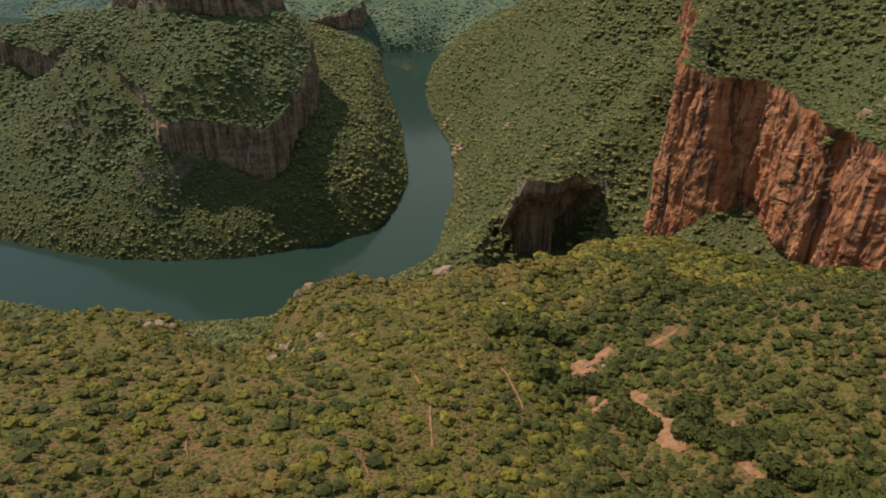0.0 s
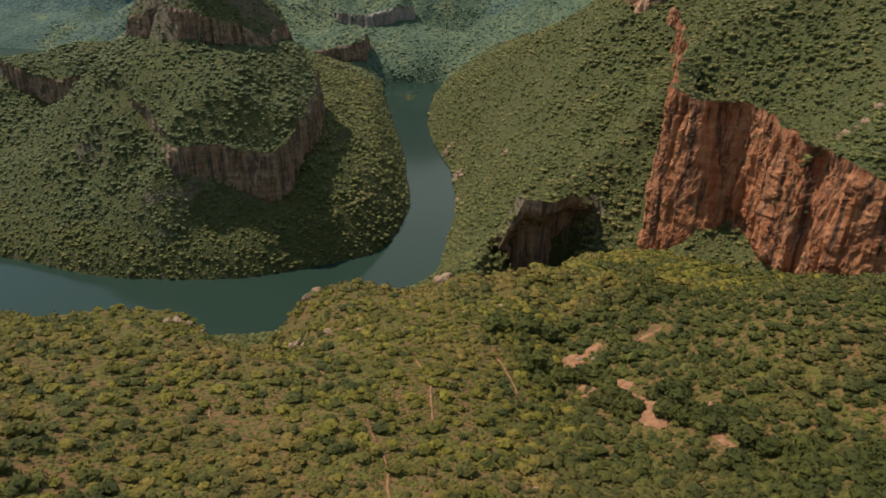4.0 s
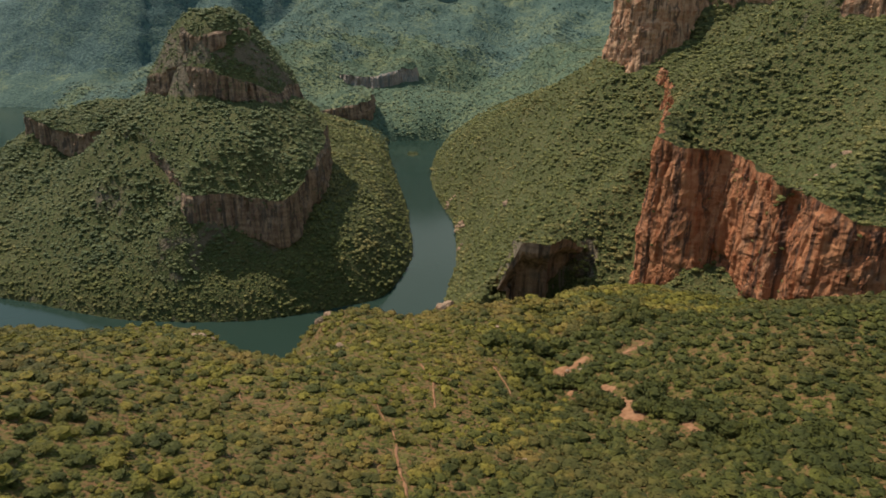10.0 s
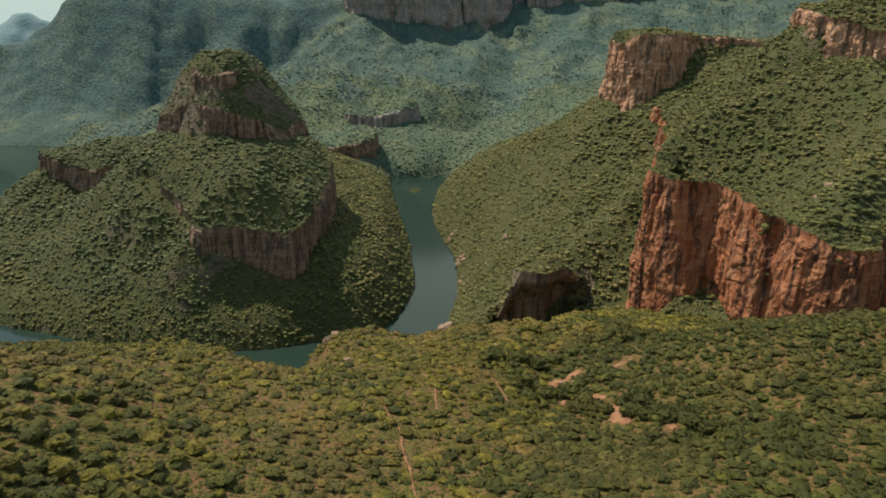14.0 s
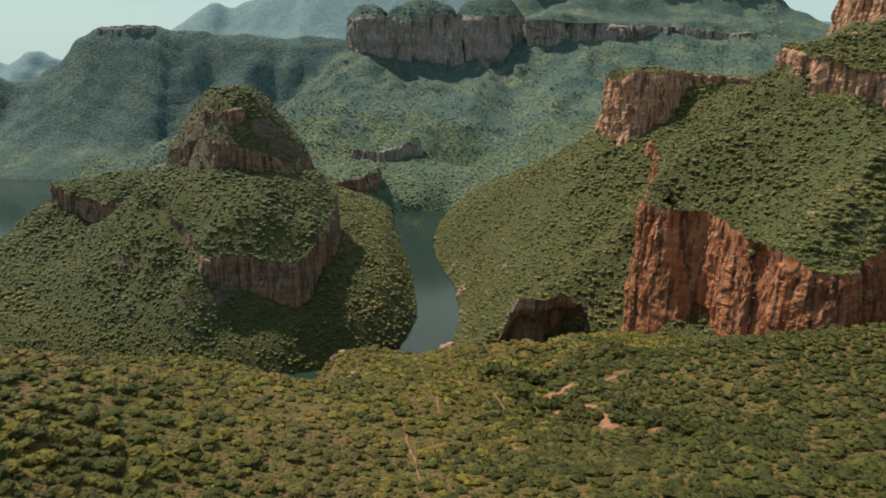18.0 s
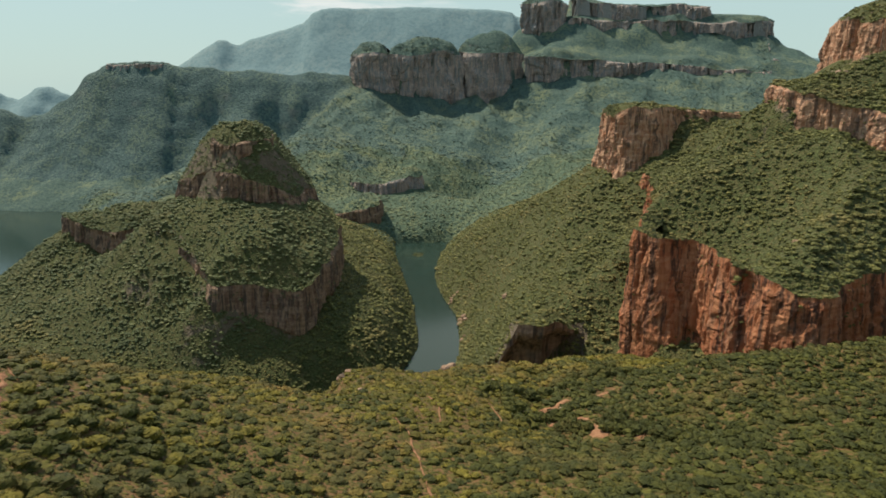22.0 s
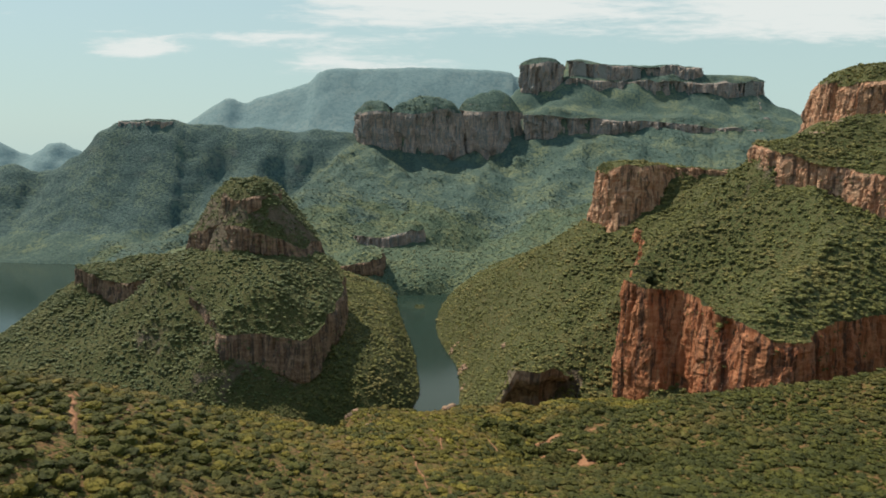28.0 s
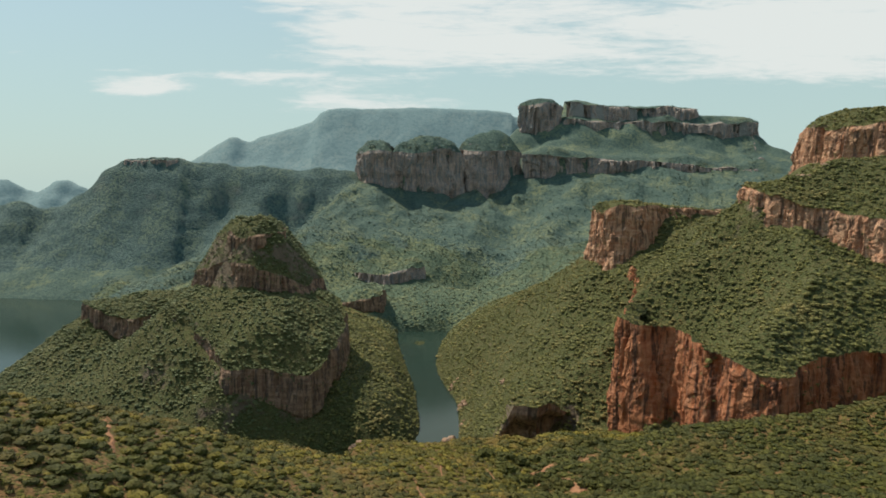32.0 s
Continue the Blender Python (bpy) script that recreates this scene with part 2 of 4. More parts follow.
LANDFORMS = [
    Table("butte", [(-400, 1010), (-320, 998), (-250, 1006), (-226, 1060), (-216, 1180), (-232, 1300), (-280, 1400), (-420, 1480),
                    (-560, 1440), (-620, 1330), (-590, 1210), (-510, 1125), (-436, 1060)],
          (172, -0.05, 0.24, -300, 1030, 262), (118, -0.42, 0.1, -330, 1030, 230), rise=0.6, limit=280, power=1.2, uneven=0.9, cell=6.5),
    Table("butte", [(-872, 1440), (-852, 1398), (-790, 1366), (-735, 1338), (-695, 1350), (-620, 1410), (-540, 1500), (-650, 1590), (-800, 1560)],
          ([-870, -725, -600], [222, 197, 215]), ([-870, -800, -735, -695, -650], [182, 166, 128, 150, 215]), rise=0.3, limit=262, power=0.9, uneven=0.8, cell=8),
    Table("butte", [(-578, 1390), (-552, 1318), (-490, 1268), (-430, 1243), (-370, 1240), (-312, 1262), (-292, 1330), (-305, 1420), (-360, 1500),
                    (-460, 1520), (-540, 1470)],
          ([-578, -540, -490, -437, -390, -350, -295], [302, 318, 338, 342, 330, 312, 288]), ([-575, -437, -404, -326, -285], [272, 276, 250, 226, 196]),
          rise=1.3, limit=430, power=1.0, fall=0.3, round_=1.6, uneven=1.2, cell=7),
    Table("gorge_shoulder", [(243, 672), (231, 642), (236, 618), (258, 612), (280, 600), (290, 566), (289, 520), (290, 475), (302, 425), (335, 406), (372, 432), (440, 480), (560, 470), (800, 420), (1500, 450),
                             (1500, 1250), (700, 1330), (520, 1290), (400, 1220), (368, 1080), (335, 960), (285, 800), (255, 720)],
          (340, 0.0, 0.015, 246, 672), (219, 0, 0.15, 246, 560), rise=0.55, limit=470, power=0.88, cell=5),
    Table("gorge_shoulder", [(326, 1222), (330, 1290), (350, 1400), (430, 1500), (600, 1480), (720, 1400), (640, 1330), (520, 1280), (452, 1222), (415, 1192), (375, 1182), (340, 1190)],
          ([322, 340, 362, 445, 585], [446, 462, 472, 462, 450]), ([322, 336, 384, 412, 441, 473], [346, 326, 300, 362, 412, 446]), rise=0.05, limit=474, power=0.7, uneven=0.8, cell=7),
    Ridge("gorge_shoulder", [(330, 960, 318), (280, 860, 290), (215, 792, 250), (165, 748, 216), (120, 724, 184)], power=0.9, fall=0.0),
    Ridge("gorge_shoulder", [(430, 1180, 384), (463, 1180, 404), (512, 1178, 432), (540, 1100, 452), (548, 1000, 467)], power=0.3, fall=0.42),
    Table("gorge_shoulder", [(522, 905), (560, 835), (610, 780), (680, 720), (800, 660), (1500, 600), (1500, 1500), (900, 1450), (680, 1200), (545, 1000)],
          (501, 0, 0.2, 501, 905, 508), (480, 0, 0.5, 501, 905, 488), rise=0.36, limit=566, power=0.6, fall=0.35, uneven=1.3, cell=6),
    Table("gorge_shoulder", [(792, 1190), (828, 1134), (900, 1080), (1500, 1000), (1500, 1500), (950, 1500), (790, 1300)],
          (636, 0, 0), (553, 0, 0), rise=0.7, limit=668, round_=2.4, power=0.6, fall=0.5, uneven=1.3, cell=8),
    Hollow("gorge_shoulder", [(68, 716), (82, 702), (110, 697), (145, 704), (172, 716), (188, 742), (182, 800), (120, 820), (76, 775)],
           (200, 0, 0), (110, 0, 0), rise=0.25, limit=228, power=0.9, fall=0.2, cell=3.5, hollow=26),
    Table("near_hill", [(-1200, 300), (-700, 340), (-400, 350), (-300, 330), (-205, 322), (-150, 316), (-124, 320), (-110, 350), (-99, 378), (-82, 396),
                        (-40, 405), (2, 420), (60, 450), (120, 520), (200, 590), (300, 560), (420, 500), (1500, 500), (1500, -1500), (-1500, -1500)],
          (0, 0, 0), (275, 0, 0), power=0.9),
    Table("back_massif", [(-470, 3405), (-430, 3350), (-330, 3330), (-262, 3360), (-250, 3440), (-320, 3520), (-430, 3500)],
          (650, 0, 0), (480, -0.2, 0), rise=1.3, limit=722, power=1.0, cell=15),
    Table("back_massif", [(-270, 3390), (-200, 3350), (-60, 3350), (50, 3390), (60, 3480), (-40, 3560), (-200, 3560)],
          (655, 0, 0), (430, -0.1, 0), rise=1.1, limit=745, power=1.0, cell=15),
    Table("back_massif", [(64, 3520), (140, 3450), (250, 3430), (380, 3470), (415, 3560), (330, 3660), (150, 3650)],
          (668, 0, 0), (455, 0, 0), rise=1.5, limit=836, round_=1.1, power=1.0, cell=15),
    Table("back_massif", [(425, 3500), (520, 3440), (786, 3480), (1050, 3500), (1302, 3450), (1480, 3440), (1640, 3500), (1750, 3700), (1700, 4200), (500, 4200), (400, 3700)],
          (642, -0.055, 0, 450, 3480), (488, -0.04, 0, 450, 3450), rise=0.42, limit=775, power=1.0, cell=16),
    Table("back_massif", [(686, 3870), (820, 3830), (1000, 3845), (1302, 3835), (1600, 3850), (1780, 3880), (1820, 3980), (1700, 4250), (800, 4250)],
          (850, -0.01, 0, 880, 3850), (764, -0.01, 0, 880, 3850), rise=0.6, limit=893, power=0.8, fall=0.2, cell=17),
    Table("back_massif", [(690, 3925), (820, 3890), (1000, 3910), (1302, 3905), (1450, 3950), (1400, 4250), (800, 4250)],
          (968, -0.07, 0, 683, 3850), (882, -0.03, 0, 683, 3850), rise=0.1, limit=985, power=0.8, fall=0.5, cell=17),
    Table("back_massif", [(447, 3900), (520, 3850), (610, 3855), (674, 3900), (640, 3990), (500, 3990)],
          (925, 0, 0), (785, 0, 0), rise=0.8, limit=970, power=0.8, fall=0.4, cell=16),
    Table("valley_slope", [(-420, 2160), (-330, 2105), (-262, 2110), (-212, 2150), (-205, 2230), (-280, 2330), (-420, 2290)],
          (98, 0.22, 0.1, -321, 2120), (22, 0, 0.1, -260, 2120), rise=0.25, limit=190, power=0.75, cell=9),
    Table("valley_slope", [(-330, 2450), (-230, 2425), (-120, 2440), (-95, 2520), (-200, 2620), (-360, 2570)],
          (158, 0.1, 0.1, -177, 2430), (108, 0, 0.1, -177, 2430), rise=0.2, limit=215, power=0.85, cell=10),
    Ridge("back_massif", [(-470, 3330, 455), (-520, 3050, 372), (-640, 2800, 268), (-790, 2550, 180), (-930, 2280, 122), (-1050, 2150, 82)], power=0.5, fall=0.4),
    Ridge("west_range", [(-2700, 3300, 380), (-2224, 3300, 378), (-2122, 3280, 412), (-1999, 3300, 357), (-1795, 3300, 464), (-1619, 3310, 590), (-1337, 3310, 617),
                         (-1270, 3320, 598), (-1002, 3330, 593), (-750, 3360, 566), (-526, 3420, 560), (-300, 3500, 500)], power=1.6),
    Ridge("far_range", [(-1606, 4300, 628), (-1367, 4300, 770), (-1243, 4300, 742), (-1062, 4300, 815), (-847, 4300, 878), (-738, 4300, 948),
                        (-312, 4300, 966), (400, 4300, 935), (488, 4300, 901), (2000, 4150, 700), (3000, 3900, 500)], power=0.5, fall=0.85),
    Ridge("far_range", [(-3300, 3500, 420), (-2470, 3700, 486), (-2283, 3700, 450), (-2123, 3700, 503), (-2000, 3700, 457), (-1700, 3800, 420)], power=0.5, fall=0.7),
    Table("butte", [(-482, 1345), (-470, 1292), (-425, 1268), (-375, 1282), (-352, 1330), (-375, 1395), (-440, 1415)],
          (398, 0, 0), (368, 0, 0), rise=0.9, limit=436, power=1.0, fall=0.9, uneven=2.0, cell=5),
    Table("west_range", [(-1590, 3300), (-1470, 3262), (-1350, 3258), (-1305, 3300), (-1340, 3390), (-1560, 3390)],
          (598, 0, 0), (566, 0, 0), rise=0.25, limit=624, power=1.6, fall=0.2, cell=14),
]


LANDFORMS_ARCH = np.array([isinstance(f, Hollow) for f in LANDFORMS] + [False])


# side valleys of the mountain: line in plan, depth, width
VALLEYS = [(rounded([(-600, 3400), (-700, 3100), (-830, 2850), (-980, 2620), (-1150, 2450)], closed=False), 125, 130),
           (rounded([(400, 3400), (340, 3100), (250, 2800), (90, 2500)], closed=False), 80, 110),
           (rounded([(345, 1010), (262, 915), (195, 845), (135, 790), (85, 770)], closed=False), 26, 34),
           (rounded([(-1020, 3250), (-1130, 3000), (-1300, 2800)], closed=False), 70, 90)]


def near_hill_top(X, Y):
    """The brush-covered hollow below the camera: it falls away ahead and rises to both sides."""
    axis = 35 + 0.12 * (Y - 100)
    z = 352 - 0.235 * (Y - 83)
    left = np.maximum(axis - X, 0)
    right = np.maximum(X - axis - 40, 0)
    spur = 62 * ramp(left, 50, 260)
    z = z + 5 * ramp(left, 20, 120) + spur * ramp(-Y, -405, 0) + 0.085 * right * ramp(-Y, -430, -240) + 0.2 * np.maximum(X - 290, 0)
    brink = np.interp(X, [-50, 60, 100, 150, 190, 230, 300], [430, 435, 500, 525, 500, 412, 350])
    z = z - 0.1 * np.clip(Y - 430, 0, 95) - 0.5 * np.maximum(Y - brink, 0)
    z = z + 20 * np.exp(-((Y - 290) / 70) ** 2) * ramp(X, 110, 210) - 10 * np.exp(-((Y - 225) / 85) ** 2) * ramp(left, 60, 130)
    z = np.where(Y < -40, np.minimum(z, 384 + 0.04 * (-40 - Y) + spur), z)
    z = z - 8 * ramp(Y, 230, 330)
    across = X + 83 + 0.311 * (Y - 258)
    z = z - 40 * np.exp(-(across / np.where(across < 0, 36, 27)) ** 2) * ramp(Y, 240, 350) - 13 * np.exp(-((X + 28) / 26) ** 2) * ramp(Y, 360, 400)
    z = z - 17 * np.exp(-((X - 78) / 60) ** 2) * ramp(Y, 90, 170) * ramp(-Y, -330, -230)
    z = z - 8 * np.exp(-((X - axis - 12) / 16) ** 2) * ramp(Y, 180, 260)
    return np.minimum(z, 452)


def terrain(X, Y, inset=0.0):
    """Height of the ground and the number of the landform it belongs to."""
    shore = -signed_dist(X, Y, WATER)
    z = np.full(X.shape, -20.0)
    owner = np.full(X.shape, -1)
    for n, form in enumerate(LANDFORMS):
        if form.name == "near_hill":
            d = signed_dist(X + 14 * fbm(X / 55, Y / 55, 40.0, 3), Y + 14 * fbm(X / 55, Y / 55, 45.0, 3), form.edge)
            out, wet = np.maximum(-d, 0), np.maximum(shore, 0)
            top = near_hill_top(X, Y)
            h = np.where(d > 0, top, np.minimum(top, 330) * (wet / (wet + out + 1e-6)) ** form.power - 0.6 * np.minimum(out, 80) - 0.5 * np.maximum(out - 300, 0))
        else:
            h = form.height(X, Y, shore, inset)
        if n == 3:      # the shoulder's top dips towards the band of cliffs above it
            h = np.minimum(h, np.interp(Y, [0, 440, 700, 905, 1000], [340, 362, 390, 478, 600]) + 90 * (1 - ramp(X, 430, 580)))
        up = h > z
        z, owner = np.where(up, h, z), np.where(up, n, owner)
    r = np.hypot((X - 116) / 58, (Y - 652) / 46)      # hollow below the small cliff
    z = np.where(LANDFORMS_ARCH[owner], z, np.minimum(z, 100 + 60 * np.maximum(r - 0.85, 0)))
    if inset > 0:
        arch = LANDFORMS[int(np.argmax(LANDFORMS_ARCH))]
        deep = signed_dist(X, Y, arch.edge)
        z = np.where((deep > -6) & (deep < 1.9 * arch.cell + arch.hollow) & (Y < 742), np.minimum(z, 106), z)
    far = ramp(Y, 1500, 3200)
    rough = fbm(X / 90, Y / 90, 0.5, 4) * 3.5 + fbm(X / 320, Y / 320, 7.5, 3) * (3 + 9 * far) * ramp(Y, 500, 1100)
    z = z + rough * ramp(shore, 0, 60) * ramp(Y, 100, 700) + fbm(X / 45, Y / 45, 2.5, 3) * 2.2 * ramp(shore, 5, 60)
    spurs = 1 - 2 * np.abs(fbm(X / 260 + 0.2 * fbm(X / 150, Y / 150, 51.0, 2), Y / 420, 52.0, 3))
    z = z + spurs * 15 * far * ramp(shore, 30, 400) * ramp(-z, -640, -520)
    gullies = 1 - 2 * np.abs(fbm(X / 95 + 0.3 * fbm(X / 70, Y / 70, 53.0, 2), Y / 150, 54.0, 3))
    z = z + gullies * (5 - 2 * far) * ramp(shore, 20, 120) * ramp(Y, 700, 900) * ramp(-z, -300 - 400 * far, -200 - 400 * far)
    for valley, depth, width in VALLEYS:
        z = z - depth * np.exp(-(line_dist(X, Y, valley)[0] / width) ** 2) * ramp(-z, -520, -380) * ramp(z, 40, 160)
    tread = 72.0
    part_ = z / tread + 0.9 * fbm(X / 330, Y / 330, 61.0, 4)
    whole = np.floor(part_)
    ledge = tread * (whole + ramp(part_ - whole, 0.62, 1.0) - part_)
    z = z + 0.2 * ledge * far * ramp(z, 60, 160) * ramp(-z, -700, -560)
    # banks
    z = np.where(shore < 0, np.minimum(z, -3 + 0.3 * shore), np.minimum(z, 0.6 + 1.3 * shore))
    return z, owner, shore


# ---- ground sheet ----
CENTRE = (0.0, -500.0)


def fan():
    wide = np.concatenate([np.arange(-180, -44, 8.0), np.linspace(-44, 44, 400), np.arange(52, 181, 8.0)])
    rows = np.concatenate([np.linspace(0.5, 430, 14)[:-1], np.geomspace(430, 5450, 600)])
    A, R = np.meshgrid(np.radians(wide), rows)
    return CENTRE[0] + R * np.sin(A), CENTRE[1] + R * np.cos(A)


def mesh_from(name, verts, faces, smooth=True):
    me = bpy.data.meshes.new(name)
    faces = np.asarray(faces, np.int32)
    n, k = faces.shape
    me.vertices.add(len(verts))
    me.vertices.foreach_set("co", np.asarray(verts, np.float32).ravel())
    me.loops.add(n * k)
    me.loops.foreach_set("vertex_index", faces.ravel())
    me.polygons.add(n)
    me.polygons.foreach_set("loop_start", np.arange(0, n * k, k, dtype=np.int32))
    me.polygons.foreach_set("loop_total", np.full(n, k, np.int32))
    me.polygons.foreach_set("use_smooth", np.full(n, smooth))
    me.update(calc_edges=True)
    return me


# ---- materials ----
class Nodes:
    """Short hand for a node material."""

    def __init__(self, name, rough=0.9):
        self.mat = bpy.data.materials.new(name)
        self.mat.use_nodes = True
        self.nt = self.mat.node_tree
        self.bsdf = self.nt.nodes["Principled BSDF"]
        self.bsdf.inputs["Roughness"].default_value = rough
        self.bsdf.inputs["Specular IOR Level"].default_value = 0.25
        self.place = self.nt.nodes.new("ShaderNodeNewGeometry")

    def put(self, value, slot):
        if isinstance(value, (int, float)):
            slot.default_value = value
        elif isinstance(value, tuple):
            slot.default_value = value if len(value) == len(slot.default_value) else (*value, 1)
        else:
            self.nt.links.new(value, slot)

    def noise(self, scale, detail=4.0, rough=0.6, stretch=(1, 1, 1)):
        n = self.nt.nodes.new("ShaderNodeTexNoise")
        m = self.nt.nodes.new("ShaderNodeMapping")
        m.inputs["Scale"].default_value = stretch
        self.nt.links.new(self.place.outputs["Position"], m.inputs["Vector"])
        self.nt.links.new(m.outputs[0], n.inputs["Vector"])
        n.inputs["Scale"].default_value, n.inputs["Detail"].default_value, n.inputs["Roughness"].default_value = scale, detail, rough
        return n.outputs["Fac"]

    def mix(self, fac, a, b):
        n = self.nt.nodes.new("ShaderNodeMix")
        n.data_type = "RGBA"
        self.put(fac, n.inputs["Factor"])
        self.put(a, n.inputs["A"])
        self.put(b, n.inputs["B"])
        return n.outputs["Result"]

    def step(self, v, a, b):
        n = self.nt.nodes.new("ShaderNodeMapRange")
        n.interpolation_type = "SMOOTHSTEP"
        self.nt.links.new(v, n.inputs["Value"])
        n.inputs["From Min"].default_value, n.inputs["From Max"].default_value = a, b
        return n.outputs[0]

    def calc(self, op, a, b=0.0):
        n = self.nt.nodes.new("ShaderNodeMath")
        n.operation = op
        self.put(a, n.inputs[0])
        self.put(b, n.inputs[1])
        return n.outputs[0]

    def axis(self, output, i):
        n = self.nt.nodes.new("ShaderNodeSeparateXYZ")
        self.nt.links.new(self.place.outputs[output], n.inputs[0])
        return n.outputs[i]

    def finish(self, colour, height=None, strength=0.5, distance=1.0):
        self.put(colour, self.bsdf.inputs["Base Color"])
        if height is not None:
            b = self.nt.nodes.new("ShaderNodeBump")
            b.inputs["Strength"].default_value, b.inputs["Distance"].default_value = strength, distance
            self.nt.links.new(height, b.inputs["Height"])
            self.nt.links.new(b.outputs[0], self.bsdf.inputs["Normal"])
        return self.mat


def ground_material(name, soil, grass, brush, clump=0.4):
    """Earth under grass and knee-high scrub, with rock where it is steep."""
    m = Nodes(name, 0.95)
    a, b, c = m.noise(0.03, 6, 0.65), m.noise(0.2, 6, 0.7), m.noise(1.1, 4, 0.7)
    v = m.nt.nodes.new("ShaderNodeTexVoronoi")
    v.inputs["Scale"].default_value = clump
    m.nt.links.new(m.place.outputs["Position"], v.inputs["Vector"])
    tuft = m.step(v.outputs["Distance"], 0.7, 0.15)
    bare = m.mix(m.step(b, 0.42, 0.62), soil, grass)
    scrub = m.mix(m.step(c, 0.36, 0.66), tuple(x * 0.5 for x in brush), brush)
    scrub = m.mix(m.step(b, 0.40, 0.70), scrub, tuple(x * 1.5 for x in brush))
    cover = m.step(m.calc("ADD", m.calc("MULTIPLY", tuft, 0.30), m.calc("ADD", m.calc("MULTIPLY", a, 0.8), m.calc("MULTIPLY", b, 0.35))), 0.58, 0.72)
    col = m.mix(cover, bare, scrub)
    steep = m.step(m.calc("ADD", m.axis("Normal", 2), m.calc("MULTIPLY", m.noise(0.06, 6, 0.7), 0.5)), 0.83, 0.71)
    rock = m.mix(m.noise(0.12, 6, 0.7, (1, 1, 0.3)), (0.065, 0.055, 0.042), (0.20, 0.155, 0.11))
    col = m.mix(steep, col, rock)
    height = m.calc("ADD", m.calc("MULTIPLY", tuft, 0.8), m.calc("ADD", b, m.calc("MULTIPLY", c, 0.4)))
    return m.finish(col, height, 0.7, 0.7 / clump)


def woodland_material(name, dark, mid, light, fine=1.0, relief=0.7):
    """Brush too far off to be told apart: clumped crowns and gaps."""
    m = Nodes(name, 0.95)
    v = m.nt.nodes.new("ShaderNodeTexVoronoi")
    v.inputs["Scale"].default_value = 0.09 * fine
    m.nt.links.new(m.place.outputs["Position"], v.inputs["Vector"])
    crowns = m.step(v.outputs["Distance"], 0.75, 0.1)
    a, b = m.noise(0.006, 6, 0.65), m.noise(0.05 * fine, 5, 0.7)
    patch = m.calc("ADD", m.calc("MULTIPLY", a, 0.7), m.calc("MULTIPLY", m.noise(0.022, 5, 0.7), 0.3))
    col = m.mix(m.step(patch, 0.46, 0.60), mid, light)
    col = m.mix(m.step(b, 0.56, 0.40), col, dark)
    height = m.calc("ADD", crowns, m.calc("MULTIPLY", b, 1.5))
    # bare rock where the slope is steep, its colour cooled for haze
    steep = m.step(m.axis("Normal", 2), 0.52, 0.32)
    rock = m.mix(m.noise(0.02, 5, 0.6, (1, 1, 4)), (0.15, 0.155, 0.15), (0.27, 0.26, 0.24))
    col = m.mix(steep, col, rock)
    return m.finish(col, height, relief, 6.0 / fine)


def leaf_material(name, dark, mid, light, dry, grain=1.5):
    m = Nodes(name, 0.75)
    patch, tree = m.noise(0.012, 4, 0.6), m.noise(0.24, 2)
    island = m.place.outputs["Random Per Island"]
    col = m.mix(m.step(tree, 0.36, 0.64), dark, mid)
    col = m.mix(m.calc("MULTIPLY", m.step(island, 0.35, 1.0), 0.6), col, light)
    col = m.mix(m.calc("MULTIPLY", m.step(m.calc("ADD", patch, m.calc("MULTIPLY", tree, 0.35)), 0.66, 0.86), 0.8), col, dry)
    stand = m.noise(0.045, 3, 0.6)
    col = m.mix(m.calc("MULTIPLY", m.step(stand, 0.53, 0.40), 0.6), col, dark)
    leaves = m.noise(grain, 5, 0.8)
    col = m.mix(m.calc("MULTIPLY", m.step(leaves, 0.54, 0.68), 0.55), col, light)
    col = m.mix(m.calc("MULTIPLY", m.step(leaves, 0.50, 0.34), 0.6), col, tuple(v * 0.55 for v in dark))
    return m.finish(col, leaves, 0.9, 1.1 / grain)


def rock_material(name, red, tan, grey, dark):
    m = Nodes(name, 0.9)
    wide, streak = m.noise(0.03, 5, 0.65, (1, 1, 0.6)), m.noise(0.13, 7, 0.72, (1, 1, 0.09))
    bed, fine = m.noise(0.16, 5, 0.65, (0.2, 0.2, 1.2)), m.noise(0.5, 7, 0.75, (1, 1, 0.5))
    col = m.mix(m.step(m.calc("ADD", m.calc("MULTIPLY", bed, 0.4), m.calc("MULTIPLY", streak, 0.6)), 0.38, 0.62), red, tan)
    col = m.mix(m.calc("MULTIPLY", m.step(wide, 0.54, 0.74), 0.7), col, grey)
    col = m.mix(m.calc("MULTIPLY", m.step(m.noise(0.09, 7, 0.7, (1.3, 1.3, 0.07)), 0.47, 0.60), 0.85), col, dark)
    col = m.mix(m.calc("MULTIPLY", m.step(fine, 0.56, 0.74), 0.65), col, tuple(v * 0.35 for v in red))
    height = m.calc("ADD", m.calc("ADD", m.calc("MULTIPLY", bed, 0.6), m.calc("MULTIPLY", streak, 1.3)), fine)
    return m.finish(col, height, 0.9, 2.2)


